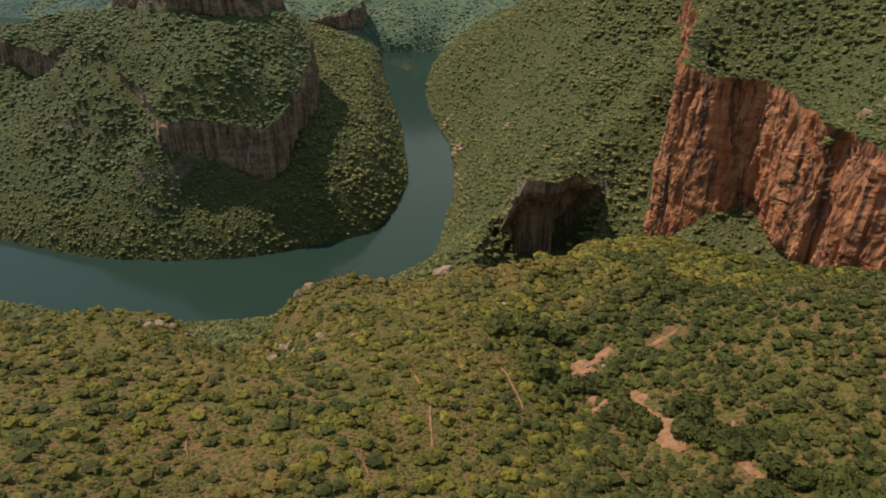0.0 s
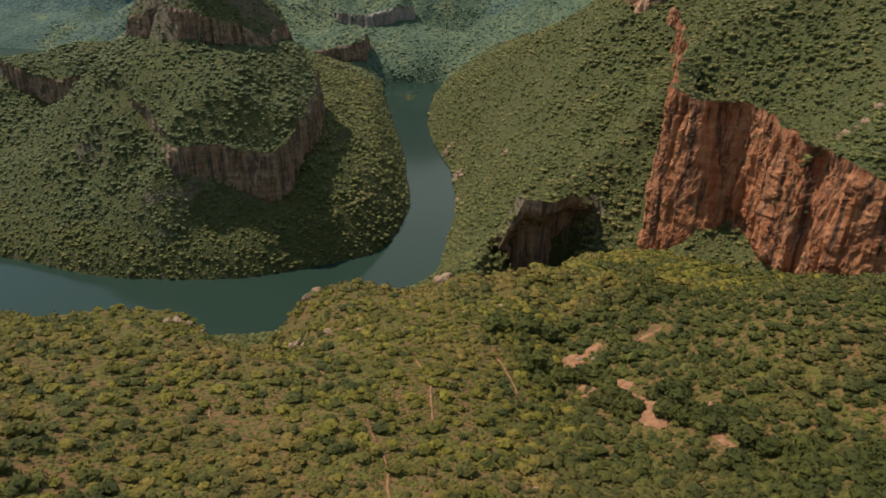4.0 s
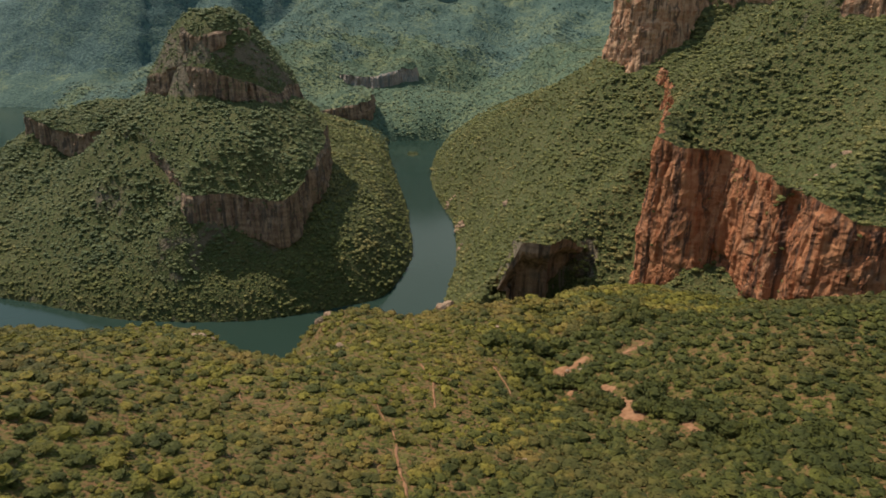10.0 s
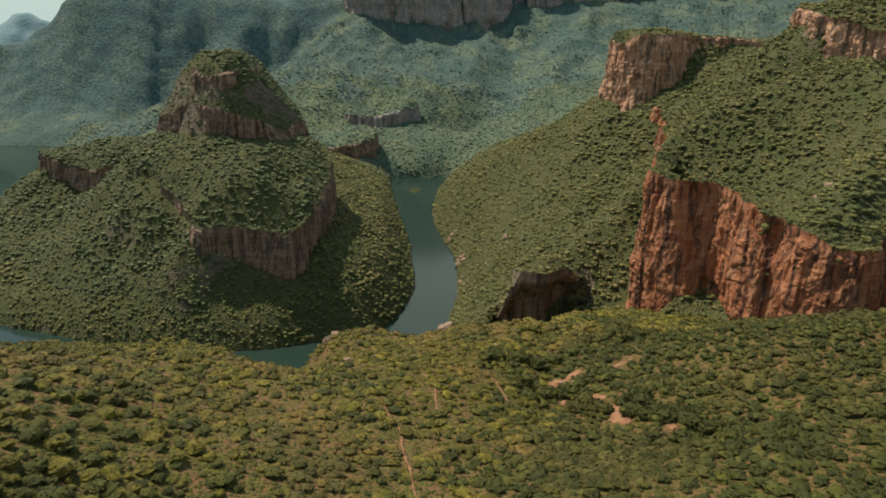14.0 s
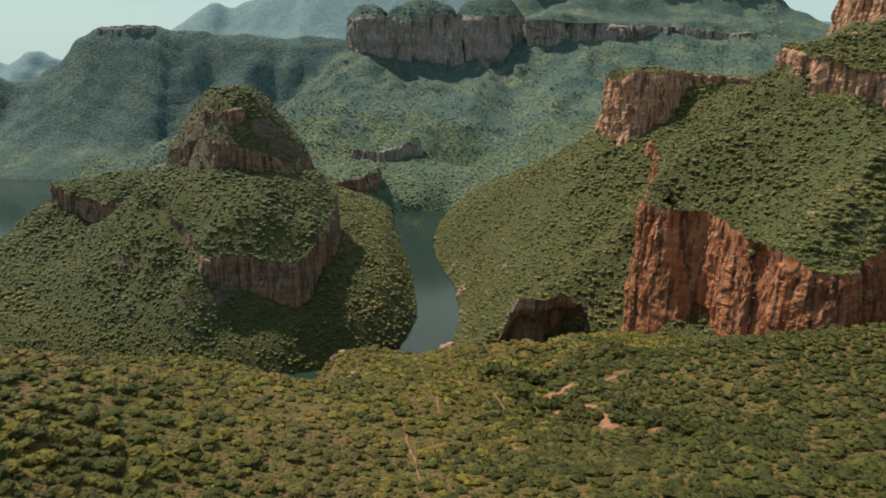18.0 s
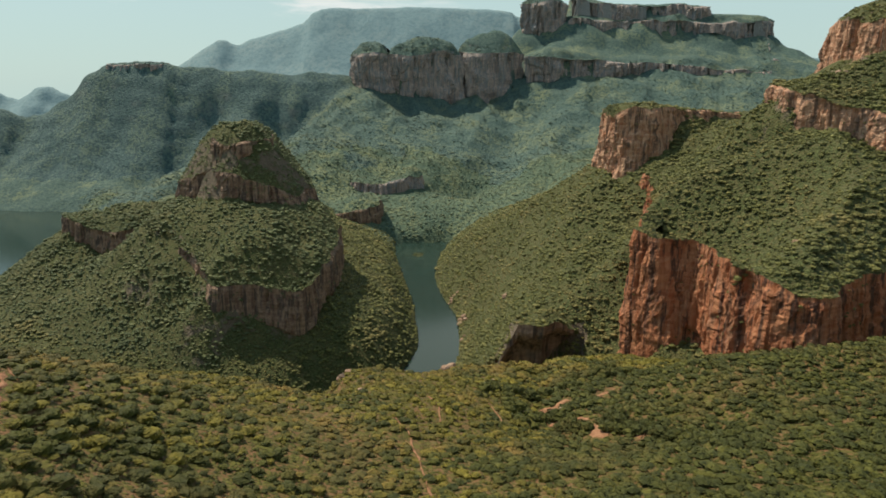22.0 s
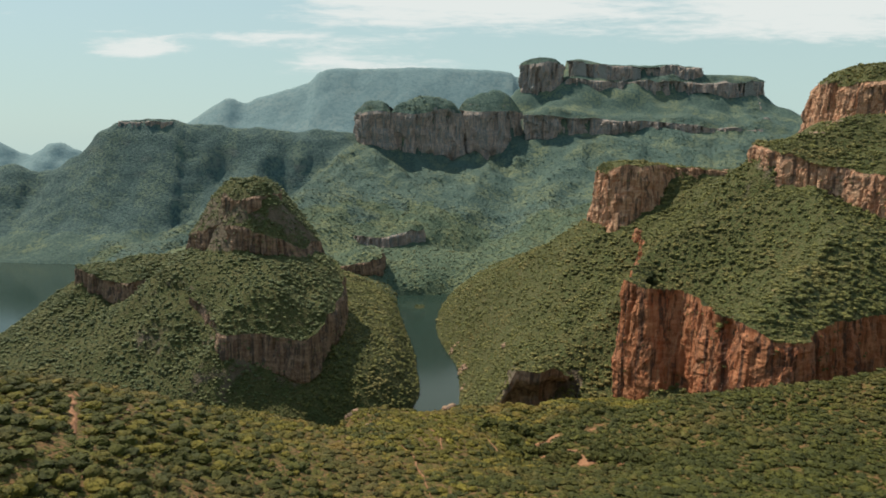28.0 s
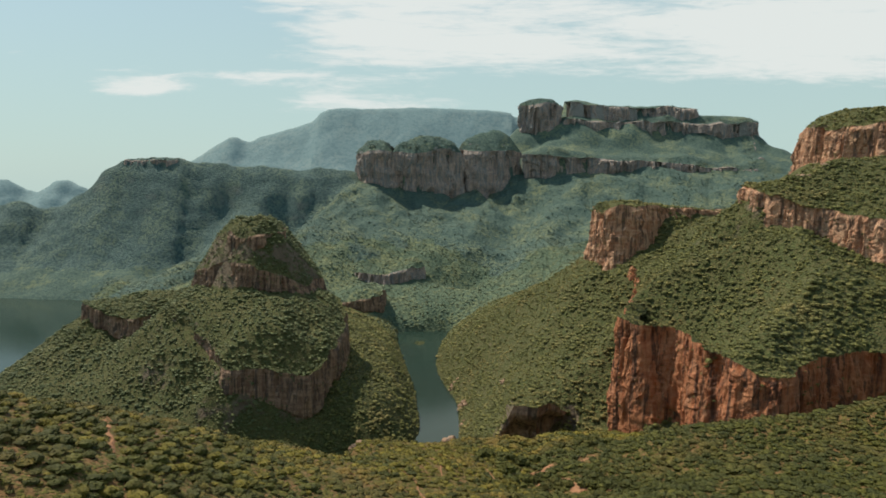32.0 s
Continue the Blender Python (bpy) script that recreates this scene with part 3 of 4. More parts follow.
GROUND_MAT = ground_material("red_soil_and_scrub", (0.150, 0.082, 0.036), (0.096, 0.084, 0.023), (0.072, 0.069, 0.013), 0.6)
# Slope floor darker than the leaves: shade between crowns put into its colour.
CANYON_MAT = ground_material("wooded_slope_floor", (0.082, 0.076, 0.030), (0.070, 0.077, 0.027), (0.054, 0.066, 0.022), 0.3)
# The four mountain colours have blue distance haze mixed in, more the farther off.
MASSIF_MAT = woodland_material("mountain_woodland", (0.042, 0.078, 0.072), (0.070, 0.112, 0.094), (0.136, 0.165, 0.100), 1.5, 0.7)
# Nearer slopes at the river's head: a weaker share of painted haze.
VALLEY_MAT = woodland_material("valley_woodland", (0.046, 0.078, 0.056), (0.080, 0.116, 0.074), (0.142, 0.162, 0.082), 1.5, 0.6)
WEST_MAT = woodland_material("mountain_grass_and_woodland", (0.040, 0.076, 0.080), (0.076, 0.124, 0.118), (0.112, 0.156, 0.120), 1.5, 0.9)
# Farthest range: nearly all of this pale blue is painted haze.
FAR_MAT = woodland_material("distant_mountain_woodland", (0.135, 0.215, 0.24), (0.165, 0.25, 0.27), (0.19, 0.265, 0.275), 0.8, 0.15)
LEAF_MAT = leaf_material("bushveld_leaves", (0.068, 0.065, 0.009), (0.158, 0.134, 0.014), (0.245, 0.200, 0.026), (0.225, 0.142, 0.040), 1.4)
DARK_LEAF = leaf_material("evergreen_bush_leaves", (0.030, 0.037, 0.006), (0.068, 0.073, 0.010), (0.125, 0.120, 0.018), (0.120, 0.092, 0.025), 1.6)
# Woodland green with extra blue, a little canyon haze put into the leaves.
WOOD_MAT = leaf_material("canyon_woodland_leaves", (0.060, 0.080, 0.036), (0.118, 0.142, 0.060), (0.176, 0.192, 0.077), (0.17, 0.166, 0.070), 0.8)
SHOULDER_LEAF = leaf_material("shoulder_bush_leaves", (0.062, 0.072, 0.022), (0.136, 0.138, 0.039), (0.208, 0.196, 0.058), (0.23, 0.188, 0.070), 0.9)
RED_ROCK = rock_material("red_sandstone", (0.29, 0.090, 0.038), (0.48, 0.22, 0.112), (0.27, 0.17, 0.115), (0.045, 0.030, 0.025))
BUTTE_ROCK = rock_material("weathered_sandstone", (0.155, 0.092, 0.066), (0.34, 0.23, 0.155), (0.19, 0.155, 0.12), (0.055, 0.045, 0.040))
# Far cliffs: rock paled and blued, with the haze put into its colours.
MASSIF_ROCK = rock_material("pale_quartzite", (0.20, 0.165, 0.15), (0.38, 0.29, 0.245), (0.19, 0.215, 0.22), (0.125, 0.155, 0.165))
TAN_ROCK = rock_material("pink_tan_sandstone", (0.37, 0.175, 0.10), (0.56, 0.35, 0.225), (0.40, 0.29, 0.21), (0.085, 0.058, 0.046))


def bark_material():
    m = Nodes("grey_bark", 0.95)
    return m.finish(m.mix(m.noise(6.0, 4), (0.10, 0.075, 0.055), (0.19, 0.16, 0.13)))


BARK_MAT = bark_material()


def water_material():
    m = Nodes("river_water", 0.12)
    a, b = m.noise(0.05, 4), m.noise(0.004, 3)
    m.bsdf.inputs["IOR"].default_value = 1.33
    m.bsdf.inputs["Specular IOR Level"].default_value = 0.3
    return m.finish(m.mix(b, (0.016, 0.032, 0.025), (0.024, 0.043, 0.036)), a, 0.06, 0.6)


WATER_MAT = water_material()


# ---- ground sheet and landforms ----
FX, FY = fan()
FZ, FOWN, FSHORE = terrain(FX, FY, 1.0)
OWNER_NAME = np.array([f.name for f in LANDFORMS] + ["ground"])
FOWN = np.where((OWNER_NAME[FOWN] == "west_range") & (FY < 2600), 11, FOWN)
FOWN = np.where((OWNER_NAME[FOWN] == "gorge_shoulder") & (FY > 1900 + 0.5 * np.abs(FX)), 11, FOWN)
FOWN = np.where((FX > -450) & (FOWN >= 0) & np.array([f.name == "west_range" for f in LANDFORMS] + [False])[FOWN], 11, FOWN)
VALLEY = [f.name for f in LANDFORMS].index("valley_slope")
FOWN = np.where((FY > 1500) & ((FOWN < 0) | (OWNER_NAME[FOWN] == "near_hill")), 11, FOWN)
FOWN = np.where((FY > 1750) & (FX < -700) & ((OWNER_NAME[FOWN] == "butte") | (OWNER_NAME[FOWN] == "gorge_shoulder")), 11, FOWN)
# nearer mountain slopes take the material with less haze in its colour
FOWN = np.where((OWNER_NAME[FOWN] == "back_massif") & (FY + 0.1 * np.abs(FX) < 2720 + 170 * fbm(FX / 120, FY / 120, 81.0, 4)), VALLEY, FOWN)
FOWN = np.where((OWNER_NAME[FOWN] == "valley_slope") & (FY > 2900), 11, FOWN)
NR, NC = FX.shape
VERTS = np.stack([FX.ravel(), FY.ravel(), FZ.ravel()], -1)


def ground_z(x, y):
    return terrain(np.asarray(x, float), np.asarray(y, float))[0]


def build_landforms():
    idx = np.arange(NR * NC).reshape(NR, NC)
    quads = np.stack([idx[1:, :-1], idx[1:, 1:], idx[:-1, 1:], idx[:-1, :-1]], -1).reshape(-1, 4)
    names = ["ground"] + sorted({f.name for f in LANDFORMS} - {"near_hill"})
    number = {n: i for i, n in enumerate(names)}
    of_form = np.array([number.get(f.name, 0) for f in LANDFORMS] + [0])
    group = of_form[FOWN.ravel()[quads[:, 0]]]
    made = {}
    for name, material, label, category, kind in (
            ("ground", GROUND_MAT, "red-soiled hillside and canyon floor under dense brush", "ground", "structure"),
            ("butte", CANYON_MAT, "steep wooded sandstone butte with dark cliff bands beside the river", "butte", ""),
            ("gorge_shoulder", CANYON_MAT, "wooded canyon shoulder with orange-red sheer cliffs and ledges", "mesa", ""),
            ("back_massif", MASSIF_MAT, "haze-tinted green mountain with round cliff-ringed peaks and a flat table", "mountain", ""),
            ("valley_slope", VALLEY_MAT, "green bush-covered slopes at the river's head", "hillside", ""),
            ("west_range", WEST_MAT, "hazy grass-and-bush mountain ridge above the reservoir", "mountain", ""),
            ("far_range", FAR_MAT, "distant mountain range coloured pale blue for haze, under low cloud", "backdrop", "structure")):
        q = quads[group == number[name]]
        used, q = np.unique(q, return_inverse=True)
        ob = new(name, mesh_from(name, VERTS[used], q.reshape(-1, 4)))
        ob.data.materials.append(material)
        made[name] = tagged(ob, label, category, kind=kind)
    return made


FORM = build_landforms()


def part(name, mesh, material, parent, label=""):
    ob = new(name, mesh)
    if material is not None and not ob.data.materials:
        ob.data.materials.append(material)
    ob.parent = parent
    return tagged(ob, label)


def build_water():
    bm = bmesh.new()
    bmesh.ops.create_grid(bm, x_segments=40, y_segments=40, size=2600)
    bmesh.ops.translate(bm, verts=bm.verts, vec=(-1200, 2000, 0))
    me = bpy.data.meshes.new("water")
    bm.to_mesh(me)
    bm.free()
    w = new("water", me)
    w.data.materials.append(WATER_MAT)
    tagged(w, "dark green river and reservoir in the canyon floor", "river", kind="structure")


build_water()


# ---- cliffs ----
LEDGE_BUSH = []     # places of bushes on brows and ledges: x, y, z, width, landform


def cliff(form, start, end, step, material, lean=4.0, rugged=1.0, least=7.0, label="", undercut=0.0):
    """A rock face along part of a landform's edge, between two distances along it, with a wooded brow that joins the slope behind."""
    cell = form.cell
    line = np.vstack([form.edge, form.edge[:1]])
    length = np.concatenate([[0], np.cumsum(np.hypot(*np.diff(line, axis=0).T))])
    s = np.arange(start, min(end, start + length[-1] + step), step)
    ex, ey = np.interp(s % length[-1], length, line[:, 0]), np.interp(s % length[-1], length, line[:, 1])
    px, py = ex.copy(), ey.copy()
    for _ in range(8):
        dx, dy = form.warp(px, py)
        px, py = 0.5 * px + 0.5 * (ex - dx), 0.5 * py + 0.5 * (ey - dy)
    tx, ty = np.gradient(px), np.gradient(py)
    for _ in range(5):
        tx, ty = (np.convolve(np.pad(a, 2, mode="edge"), np.ones(5) / 5, "valid") for a in (tx, ty))
    size = np.hypot(tx, ty) + 1e-9
    area = 0.5 * np.sum(line[:-1, 0] * line[1:, 1] - line[1:, 0] * line[:-1, 1])
    turn = 1.0 if area > 0 else -1.0
    nx, ny = turn * ty / size, -turn * tx / size
    top = np.maximum(form.lip(px, py), ground_z(px - nx * 1.5, py - ny * 1.5))
    low = ground_z(px + nx * (lean + cell), py + ny * (lean + cell))
    low = np.minimum(low, top - 2)
    rows = max(int(np.max(top - low) / step) + 2, 6)
    v = np.linspace(0, 1, rows)[:, None]
    S = np.broadcast_to(s, (rows, len(s)))
    foot = low - 6
    Z = foot + (top - foot) * v
    k = max(cell / 6.0, 1.0)
    big = fbm(S / (46 * k) + 5, Z / (190 * k), form.origin[0] / 100, 3) * 5.5 * k
    pillars = (1 - 2 * np.abs(vnoise(S / (12 * k) + 0.35 * vnoise(S / 40, Z / 45, 2.2), Z / (150 * k), 6.6))) * 1.2 * k
    cracks = -5.0 * k * np.exp(-(vnoise(S / (15 * k), Z / (210 * k), 3.3) / 0.12) ** 2) * ramp(vnoise(S / (60 * k), Z / (50 * k), 8.8), -0.6, 0.2)
    blocks = np.round(vnoise(S / (5.0 * k), Z / (15 * k) + vnoise(S / 25, 0, 1.1), 6.1) * 2.5) / 2.5 * 1.8 * k
    slabs = np.round(vnoise(S / (13 * k) + 0.4 * vnoise(S / 30, Z / 30, 1.7), Z / (48 * k), 12.1) * 2) / 2 * 3.4 * k
    beds = np.round(vnoise(Z / (13 * k) + 0.5 * vnoise(S / 50, 0.0, 2.0), S / 90, 4.4) * 3) / 3 * 1.3 * k
    rough = fbm(S / 3.2, Z / 5, 9.9, 3) * 1.0
    big = big + pillars
    fade = ramp(np.broadcast_to(top - low, Z.shape), 3, 16)
    out = (big + cracks + slabs + blocks + beds + rough) * rugged * fade
    soft = ramp(-v, -1.0, -0.9)
    away = lean * (1 - v) ** 1.2 + out * (0.35 + 0.65 * soft) - 1.0 - form.hollow * ramp(-v, -0.9, -0.6) * ramp(S, start + 20, start + 40) * ramp(-S, -end + 10, -end + 60)
    away = away - undercut * ramp(-v, -0.30 + 0.12 * vnoise(S / 60, 0.0, 4.0), -0.20 + 0.12 * vnoise(S / 60, 0.0, 4.0)) * ramp(vnoise(S / 70, 0.3, 7.0), -0.5, 0.1)
    X, Y = px + nx * away, py + ny * away
    rng = np.random.default_rng(int(abs(form.origin[0])) + 7)
    high = (top - low) > least
    # brow
    near = min(k, 2.0)
    for _ in range(int(len(s) * step * cell / (5.5 * near ** 2) * 0.55)):
        c = int(rng.integers(0, len(s)))
        if high[c]:
            back = rng.uniform(-0.15, 3.6) * cell + form.hollow * (rng.random() < 0.7)
            LEDGE_BUSH.append((px[c] - nx[c] * back, py[c] - ny[c] * back, top[c] - 0.6 - 0.45 * max(back - form.hollow, 0) * (form.rise < 0.1), rng.uniform(2.4, 5.2) * near, form.name, 40.0))
    # ledges
    for _ in range(int(len(s) * step * float(np.mean(top - low)) / (120 * near ** 2) * (2.0 if form.name == "butte" else 1.0)) if not form.hollow else 0):
        c, r = int(rng.integers(0, len(s))), int(rng.integers(1, rows - 1))
        if high[c] and vnoise(s[c] / (34 * k), Z[r, c] / (14 * k), 5.5) > 0.12:
            LEDGE_BUSH.append((X[r, c], Y[r, c], Z[r, c] - 1.0, rng.uniform(1.8, 4.2) * near, form.name, 0.0))
    for back in (0.7, 1.8, 3.0, 4.2):
        bx, by = px - nx * (cell * back + form.hollow), py - ny * (cell * back + form.hollow)
        X, Y = np.vstack([X, bx[None]]), np.vstack([Y, by[None]])
        Z = np.vstack([Z, (np.maximum(ground_z(bx, by), top - 2 - 0.7 * cell * (back - 0.7)) + (0.4 if back < 4 else -1.5))[None]])
    idx = np.arange(X.size).reshape(X.shape)
    quads = np.stack([idx[:-1, :-1], idx[:-1, 1:], idx[1:, 1:], idx[1:, :-1]], -1)
    brow = np.broadcast_to((np.arange(len(X) - 1) >= rows - 1)[:, None], quads.shape[:2])
    keep = ((top - low)[:-1] > least) | ((top - low)[1:] > least)
    if turn < 0:
        quads = quads[..., ::-1]
    P = np.stack([X.ravel(), Y.ravel(), Z.ravel()], -1)
    ends = np.flatnonzero(np.diff(np.concatenate([[0], keep.astype(int), [0]])))
    for first, last in zip(ends[::2], ends[1::2]):      # one part for each unbroken stretch
        if last - first < 4:
            continue
        used, q = np.unique(quads[:, first:last].reshape(-1, 4), return_inverse=True)
        me = mesh_from("cliff", P[used], q.reshape(-1, 4), smooth=False)
        me.materials.append(material)
        me.materials.append(FORM[form.name].data.materials[0])
        me.polygons.foreach_set("material_index", brow[:, first:last].ravel().astype(np.int32))
        part("cliff", me, None, FORM[form.name], label)


TABLES = [f for f in LANDFORMS if isinstance(f, Table)]
for n, a, b, step, lean, rugged, mat, label in (
        (0, -160, 800, 2.2, 7, 0.9, BUTTE_ROCK, "dark overhanging sandstone cliff band"),
        (1, -60, 420, 2.5, 5, 1.0, BUTTE_ROCK, "weathered grey-brown rock outcrop"),
        (2, -40, 9999, 2.3, 8, 1.1, BUTTE_ROCK, "brown upper cliff band with pale ledges"),
        (3, -520, 520, 1.6, 12, 1.0, RED_ROCK, "sheer orange-red sandstone cliff with dark streaks"),
        (4, -500, 9999, 2.2, 9, 1.3, TAN_ROCK, "blocky pink-orange sandstone cliff"),
        (5, -300, 620, 1.8, 6, 1.2, TAN_ROCK, "columnar pink sandstone cliff band"),
        (6, -250, 420, 2.2, 8, 1.4, TAN_ROCK, "tan sandstone tower wall with vertical clefts"),
        # darker rock than the neighbouring red cliff, painting in the hollow's shade
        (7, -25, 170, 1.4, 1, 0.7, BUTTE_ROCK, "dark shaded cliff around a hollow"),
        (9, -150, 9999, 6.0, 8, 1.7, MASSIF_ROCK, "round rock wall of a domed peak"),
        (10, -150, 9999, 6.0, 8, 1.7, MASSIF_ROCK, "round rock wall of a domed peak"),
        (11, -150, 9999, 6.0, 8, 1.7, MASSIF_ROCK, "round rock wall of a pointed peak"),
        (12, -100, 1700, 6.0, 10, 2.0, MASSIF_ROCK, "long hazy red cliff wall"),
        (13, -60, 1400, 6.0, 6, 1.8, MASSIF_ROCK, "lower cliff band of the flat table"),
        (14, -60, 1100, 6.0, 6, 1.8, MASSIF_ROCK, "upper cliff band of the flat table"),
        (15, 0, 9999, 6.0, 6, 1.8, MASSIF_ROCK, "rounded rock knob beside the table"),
        (18, -20, 9999, 2.0, 4, 1.4, BUTTE_ROCK, "rock ribs below the butte's wooded summit"),
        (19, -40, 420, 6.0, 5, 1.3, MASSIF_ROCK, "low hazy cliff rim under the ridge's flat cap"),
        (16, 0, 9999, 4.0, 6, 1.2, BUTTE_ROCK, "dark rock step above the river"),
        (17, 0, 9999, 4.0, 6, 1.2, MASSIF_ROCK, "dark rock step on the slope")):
    cliff(TABLES[n], a, b, step, mat, lean, rugged, label=label, undercut=9.0 if mat == RED_ROCK else 5.0 if mat == BUTTE_ROCK else 0.0)


# ---- brush and woodland ----
def crown(seed, sprays, core=1, size=0.34):
    """An uneven crown about one metre across and standing on the ground: a lumpy dome and loose sprays of leaves round it."""
    rng = np.random.default_rng(seed)
    sides, rings = ((6, 2), (8, 3), (10, 4))[core]
    around = np.arange(sides) / sides * 2 * np.pi
    v, f = [], []
    for i in range(rings):
        up = -0.35 + 1.5 * i / rings
        for j in range(sides):
            w = around[j] + (0.5 * (i % 2) + rng.uniform(-0.25, 0.25)) * 2 * np.pi / sides
            r = rng.uniform(0.38, 0.62)
            v.append((r * math.cos(up) * math.cos(w), r * math.cos(up) * math.sin(w), 0.85 * r * math.sin(up)))
    v.append((rng.normal() * 0.06, rng.normal() * 0.06, rng.uniform(0.38, 0.5)))
    for i in range(rings - 1):
        for j in range(sides):
            p, q = i * sides + j, i * sides + (j + 1) % sides
            f += [(p, q, q + sides), (p, q + sides, p + sides)]
    f += [((rings - 1) * sides + j, (rings - 1) * sides + (j + 1) % sides, rings * sides) for j in range(sides)]
    v, f = np.array(v), np.array(f)
    verts, faces = [v], [f]
    count = len(v)
    for _ in range(sprays):
        d = rng.normal(size=3)
        d[2] = abs(d[2]) * 0.9 - 0.15
        d /= np.linalg.norm(d)
        c = d * (0.42 + 0.20 * rng.random()) * (1, 1, 0.85)
        a = np.cross(d, rng.normal(size=3))
        a /= np.linalg.norm(a)
        b = np.cross(d, a) + d * rng.uniform(-0.5, 0.9)
        r = size * rng.uniform(0.55, 1.15)
        verts.append(np.array([c - a * r * 0.5 - b * r * 0.2, c + a * r * 0.5 - b * r * 0.35, c + b * r * 0.55 + d * r * 0.2]))
        faces.append(np.array([[count, count + 1, count + 2]]))
        count += 3
    v = np.vstack(verts)
    v[:, 2] += 0.34
    return v, np.vstack(faces)


def spread(protos, x, y, z, wide, tall, seed):
    """One mesh of many plants, each a turned and scaled copy of a pattern."""
    rng = np.random.default_rng(seed)
    kind = rng.integers(0, len(protos), len(x))
    turn = rng.random(len(x)) * 2 * np.pi
    verts, faces, base = [], [], 0
    for k, (v, f) in enumerate(protos):
        m = kind == k
        n = int(m.sum())
        if not n:
            continue
        c, s = np.cos(turn[m])[:, None], np.sin(turn[m])[:, None]
        w, h = wide[m][:, None], tall[m][:, None]
        vx = (v[:, 0] * c - v[:, 1] * s) * w + x[m][:, None]
        vy = (v[:, 0] * s + v[:, 1] * c) * w + y[m][:, None]
        vz = v[:, 2] * h + z[m][:, None]
        verts.append(np.stack([vx, vy, vz], -1).reshape(-1, 3))
        faces.append((f[None] + (np.arange(n) * len(v))[:, None, None] + base).reshape(-1, 3))
        base += n * len(v)
    if not verts:
        return np.zeros((0, 3)), np.zeros((0, 3), int)
    return np.vstack(verts), np.vstack(faces)


def plots(x0, x1, y0, y1, gap, seed):
    """Jittered places over a stretch of the plan, kept to the canyon's sector, with height, slope and landform."""
    rng = np.random.default_rng(seed)
    gx, gy = np.meshgrid(np.arange(x0, x1, gap), np.arange(y0, y1, gap))
    x, y = gx.ravel() + rng.uniform(-0.95, 0.95, gx.size) * gap, gy.ravel() + rng.uniform(-0.95, 0.95, gx.size) * gap
    keep = np.abs(x) < 0.66 * (y + 330)
    x, y = x[keep], y[keep]
    z, own, shore = terrain(x, y)
    e = 2.5
    slope = np.hypot(ground_z(x + e, y) - z, ground_z(x, y + e) - z) / e
    ok = (shore > 1.0) & ((slope < 2.4) | ((slope < 4.6) & (rng.random(len(x)) < 0.85)))
    names = np.array([f.name for f in LANDFORMS] + ["ground"])
    return x[ok], y[ok], z[ok], names[own[ok]], rng


SCARS = [((89, 294), (79, 290), (72, 286), (74, 270), (75, 255), (72, 238)), ((90, 254), (91, 240), (93, 229), (94, 216), (96, 204)), ((119, 216), (117, 207), (113, 186), (118, 176)),
         ((101, 289), (112, 294), (127, 306))]
PATHS = [((-29, 186), (-22, 167), (-18, 151), (-15, 129), (-11, 104), (-6, 66)), ((-11, 248), (-5, 224), (-3, 206), (-2, 190)), ((28, 282), (35, 252), (36, 233)), ((-89, 188), (-82, 170)),
         ((-62, 160), (-54, 149))]


def scar(x, y):
    """Bare red earth: eroded banks beside the gully and thin spots on the near hill."""
    bank = np.zeros(x.shape)
    for c, w in [(c, 6.2) for c in SCARS] + [(c, 2.0) for c in PATHS] + [(((-173, 76), (-142, 19)), 2.6), (((-126, -8), (-123, -13)), 2.6)]:
        d = line_dist(x, y, c)[0]
        bank = np.maximum(bank, ramp(-d, -w, -w * 0.6))
    thin = ramp(fbm(x / 38, y / 38, 12.0, 3), 0.15, 0.75) * ramp(-x, -60, 20) * 0.4 * (1 - 0.9 * ramp(-x, 80, 130))
    return np.maximum(bank, thin)


